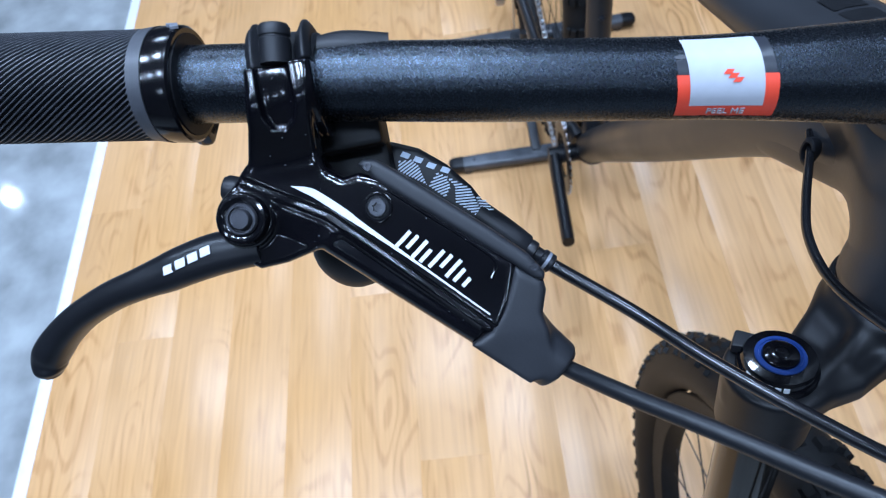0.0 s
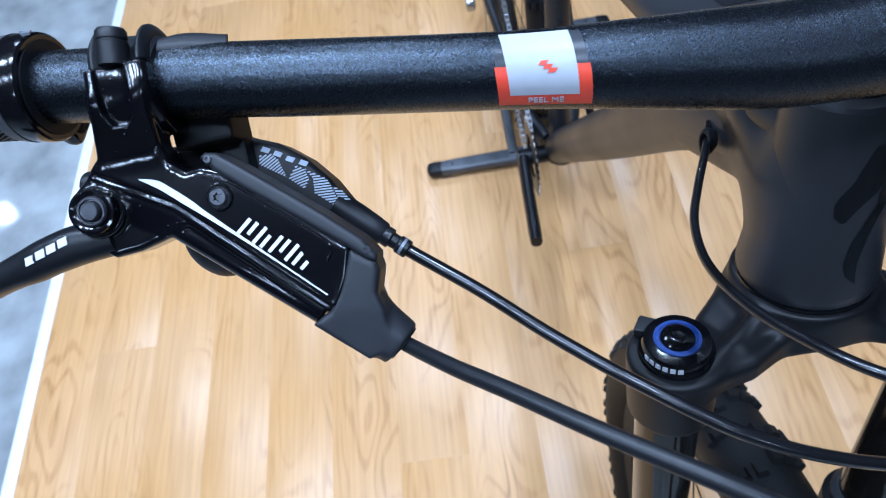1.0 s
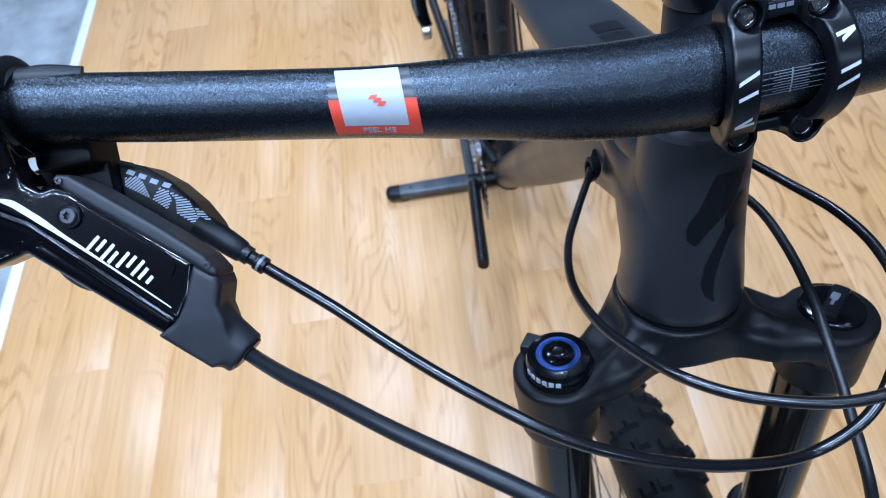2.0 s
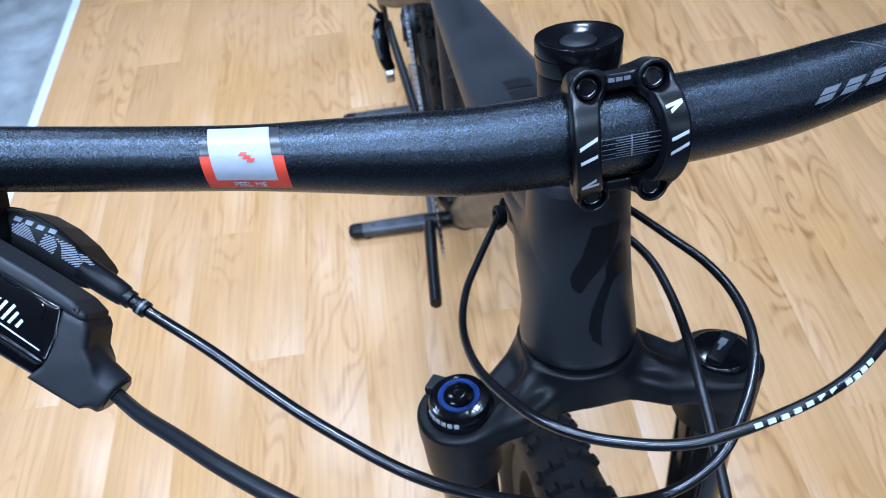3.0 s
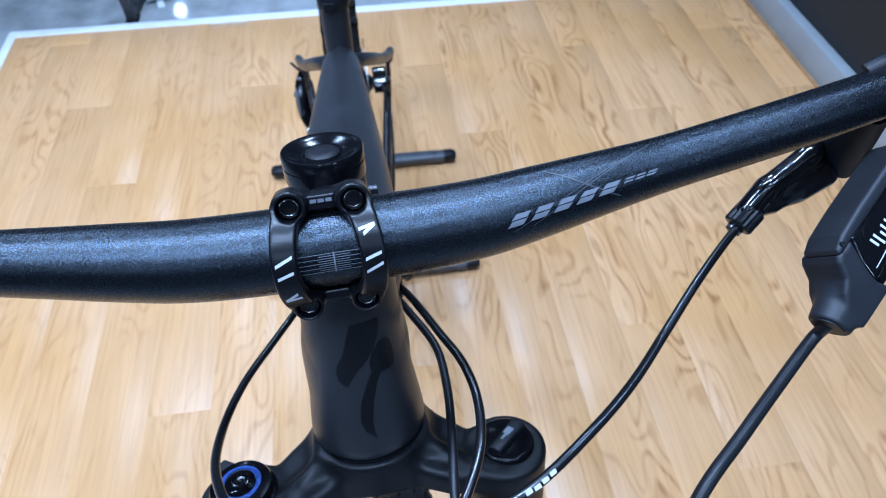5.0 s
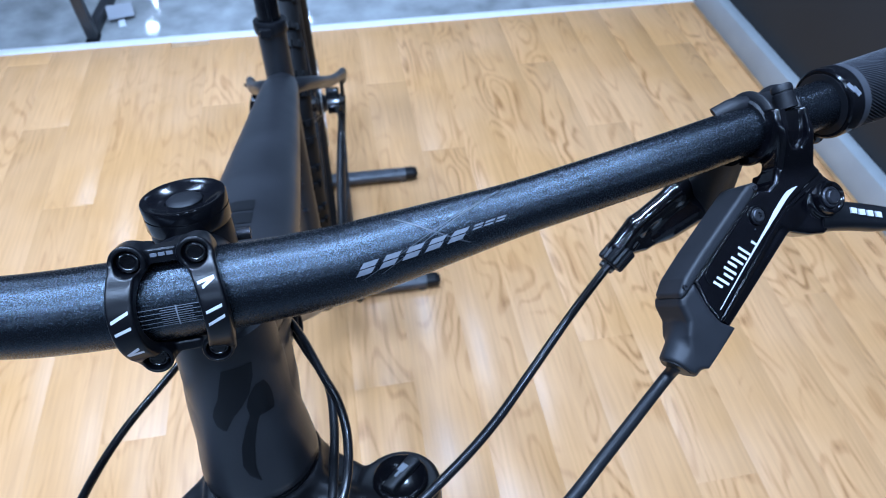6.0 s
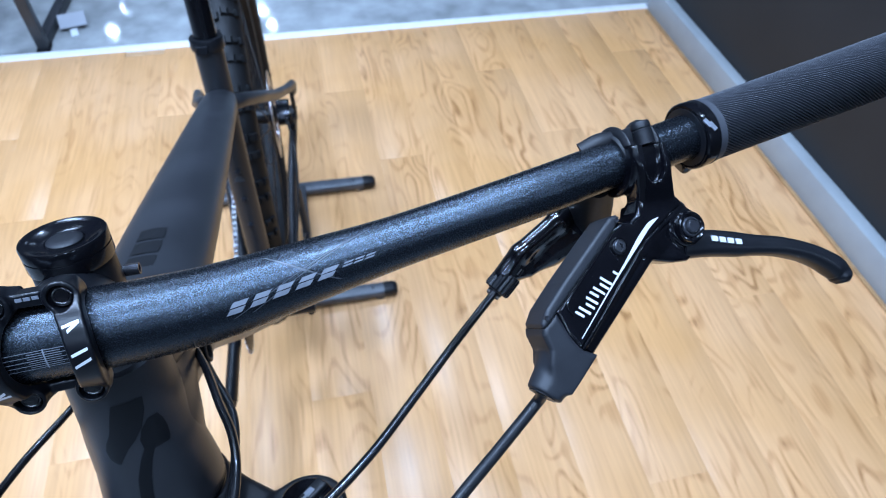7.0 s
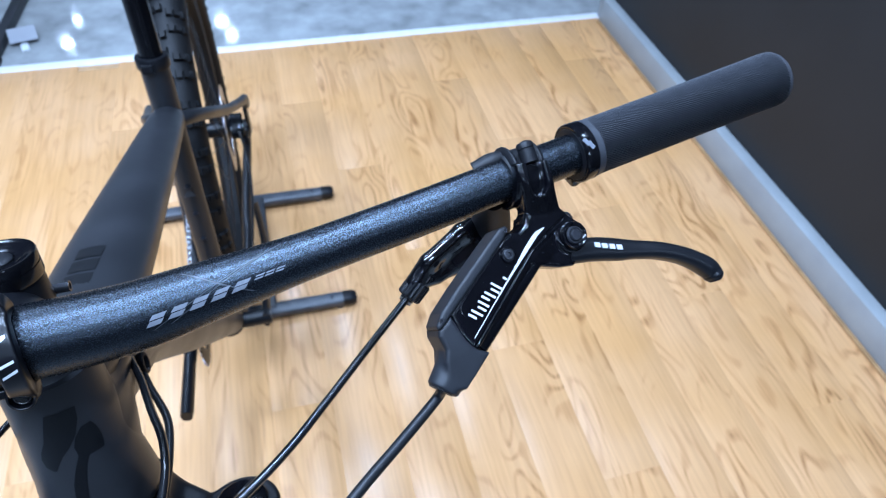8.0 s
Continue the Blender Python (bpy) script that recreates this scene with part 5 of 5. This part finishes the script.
chain_run((-.050, BB.y, BB.z + .067), (-.046, HUB.y, HUB.z + .060))
chain_run((-.050, BB.y + .010, BB.z - .067), (-.052, HUB.y + .010, HUB.z - .110))
der = part("rear_derailleur", tube(spline([(-.098, HUB.y + .020, HUB.z + .030, .009, .012), (-.104, HUB.y + .014, HUB.z + .005, .015, .017), (-.107, HUB.y - .010, HUB.z - .022, .016, .018), (-.104, HUB.y - .035, HUB.z - .048, .013, .017), (-.096, HUB.y - .050, HUB.z - .070, .010, .014)], 6), 18), GLOSS, bike, "black rear derailleur with silver chain cage")
part("knuckle", lathe([(.006, -.010), (.015, -.009), (.017, -.005), (.017, .007), (.013, .010), (.005, .010)], Matrix.Translation((-.100, HUB.y - .055, HUB.z - .078)) @ pose(0, 0, 0, 0, 90, 0), 26), STEEL, der, "silver derailleur knuckle")
part("barrel", tube([(-.104, HUB.y + .018, HUB.z + .035, .0035, .0035), (-.122, HUB.y + .030, HUB.z + .050, .0030, .0030)], 12), MATTE, der)
part("outer_plate", box(.006, .062, .030, pose(-.117, HUB.y - .018, HUB.z - .024, 42, 0, 4), .003), STAND_STEEL, der, "grey outer plate")
part("link", box(.010, .016, .014, pose(-.108, HUB.y + .012, HUB.z + .020, 20, 0, 0), .003), BOLT, der)
part("pivot", lathe([(.004, 0), (.0065, .001), (.0065, .006), (.003, .007), (0, .007)], frame_to((-.118, HUB.y - .006, HUB.z - .010), (-1, -.5, .6)), 18), STEEL, der)
part("cage", prism(round_poly([(0, 12), (14, 8), (20, -70), (8, -95), (-8, -88), (-10, 0)], 2), -.001, .001, Matrix(((0, 0, 1, -.070), (1, 0, 0, HUB.y - .050), (0, 1, 0, HUB.z - .085), (0, 0, 0, 1)))), STEEL, der, "steel chain cage", weigh=True)
part("jockey_wheel", lathe([(.004, -.004), (.020, -.004), (.020, .004), (.004, .004)], Matrix.Translation((-.062, HUB.y - .044, HUB.z - .100)) @ pose(0, 0, 0, 0, 90, 0), 24), MATTE, der)
caliper = part("brake_caliper", prism(round_poly([(-30, -12), (26, -16), (32, -2), (24, 15), (-20, 18), (-34, 4)], 2), -.014, .014, Matrix(((0, 0, 1, .066), (1, 0, 0, HUB.y - .075), (0, .8, 0, HUB.z + .062), (0, 0, 0, 1))) @ pose(0, 0, 0, 0, 0, 35), .004), GLOSS, bike, "gloss black rear brake caliper", weigh=True)
part("caliper_bolt", lathe([(.005, 0), (.005, .005), (.0025, .005), (.0025, .002), (0, .002)], frame_to((.082, HUB.y - .090, HUB.z + .072), (.5, -.6, .6)), 16), STEEL, caliper)
part("caliper_mount", box(.012, .060, .014, pose(.080, HUB.y - .080, HUB.z + .034, -20, 0, 0), .003), SATIN, caliper, weigh=True)
part("stay_hose", tube([(*p, .0028, .0028) for p in spline([(.070, HUB.y - .110, HUB.z + .072), (.078, HUB.y - .160, HUB.z + .040), (.074, .80, .422), (.062, .70, .400), (.040, .60, .380)], 8)], 12), HOSE_MATTE, bike, "black rear brake hose along the chain stay")

# the main frame and rear end stand a little turned against the handlebar
SWING = Matrix.Translation((0, .03, 0)) @ pose(0, 0, 0, 0, 0, -2.2) @ Matrix.Translation((0, -.03, 0))
REAR = ("top_tube", "down_tube", "frame_joint", "seat_tube", "bottle_boss", "frame_badge", "seat_clamp", "seat_post", "seat_stay", "chain_stay", "rear_wheel", "chainring", "crank_spindle", "crank_arm", "cassette", "chain", "rear_derailleur", "brake_caliper", "dropout", "stay_hose")
for ob in list(bike.children):
    if ob.name.split(".")[0] in REAR:
        ob.matrix_basis = SWING @ ob.matrix_basis


# ---- floor stand that holds the rear wheel ----
STAND = material("black_powder_coat", (0.030, 0.032, 0.036), 0.42, 0.0, 0.15, 60, 0.15, 700)
# paler copy for the feet: reflected light put into the coat's colour
STAND_SHEEN = material("sheen_grey_powder_coat", (0.060, 0.064, 0.073), 0.38, 0.0, 0.3, 45, 0.2, 700, rvar=0.08)
stand = new("bike_stand")
stand.matrix_world = pose(-0.010, 0.997, 0)
tagged(stand, "black steel floor stand holding the rear wheel on the planks", "bike stand")
for sy in (-1, 1):
    foot = part("foot", tube([(x, sy * .200, .025 - abs(x) * .012, w, .0125) for x, w in ((-.250, .0165), (-.20, .0185), (-.06, .0195), (.06, .0195), (.20, .0185), (.250, .0165))], 28, sq=.55), STAND_SHEEN, stand)
    for sx in (-1, 1):
        part("end_cap", tube([(sx * x, sy * .200, z, w, h) for x, z, w, h in ((.232, .0225, .0180, .0140), (.252, .0222, .0178, .0140), (.262, .0220, .0160, .0120), (.2665, .0215, .0110, .0080))], 24, sq=.6), MATTE, foot, "black plastic end cap")
        part("rubber_foot", lathe([(.014, 0), (.0155, .004), (.014, .014)], pose(sx * .222, sy * .200, 0), 20), RUBBER, foot)
        part("rivet", lathe([(.004, .034), (.004, .0365), (.002, .0372), (0, .0372)], pose(sx * .205, sy * .200, 0), 12), DARK_STEEL, foot)
for sx in (-1, 1):
    part("side_rail", box(.022, .40, .022, pose(sx * .055, 0, .030), .004), STAND, stand)
    part("upright", tube(spline([(sx * .055, .02, .040, .009, .009), (sx * .055, .02, .12, .009, .009), (sx * .052, .02, .20, .009, .009)], 5), 14), STAND, stand)

# ---- shop beyond the planks: steel table leg and a paper tag on the concrete ----
leg = new("table")
leg.matrix_world = pose(-.86, 2.20, -.018)
tagged(leg, "black steel display table frame on the concrete", "table")
part("leg", box(.036, .036, .716, pose(.036, -.060, .366), .003), STAND, leg)
part("foot_rail", box(.036, .80, .036, pose(.066, .355, .020, 0, 0, -4.5), .003), STAND, leg)
part("leg", box(.036, .036, .716, pose(.096, .770, .366), .003), STAND, leg)
part("foot_plate", box(.046, .050, .010, pose(.036, -.060, .005), .002), MATTE, leg)
part("tabletop", box(1.1, .75, .03, pose(-.40, .35, .739), .004), material("table_top", (.25, .19, .13), .5, 0, .2, 12), leg)
tag = new("price_tag")
tag.matrix_world = pose(-.738, 2.262, -.018, 0, 0, 14)
tagged(tag, "white paper tag on a clear foot on the concrete", "tag")
part("card", box(.095, .075, .0012, pose(0, .02, .028, 14, 0, 0), .0), PAPER, tag)
part("stem", box(.026, .040, .006, pose(-.004, -.035, .006, 10, 0, 0), .002), material("clear_plastic_foot", (.65, .68, .70), .15), tag)
post = part("wall_end_post", box(.05, .05, 3.2, pose(FX1 + .03, 2.045, 1.58), .004), SKIRT)
tagged(post, "blue-grey post at the end of the dark wall", "post", kind="structure")

# ---- planks of the platform ----
PW, PL = (FX1 - FX0) / 20, 1.52
bm = box(PW - .00003, PL - .00003, .004, Matrix(), .00005)
plank0 = part("plank", bm, WOOD, floor)
first = True
for i in range(20):
    y = FY0 - (.37 * i) % PL
    while y < FY1:
        a, b = max(y, FY0), min(y + PL, FY1)
        if b - a > .05:
            whole = b - a > PL - .001
            if first:
                ob, first = plank0, False
            else:
                ob = share(plank0, "plank", floor, Matrix())
            if whole:
                ob.matrix_basis = pose(FX0 + PW * (i + .5), (a + b) / 2, -.002)
            else:
                ob.data = part("cut", box(PW - .00003, b - a - .00003, .004, Matrix(), .00005), WOOD).data
                bpy.data.objects.remove(bpy.data.objects["cut"])
                ob.matrix_basis = pose(FX0 + PW * (i + .5), (a + b) / 2, -.002)
        y += PL
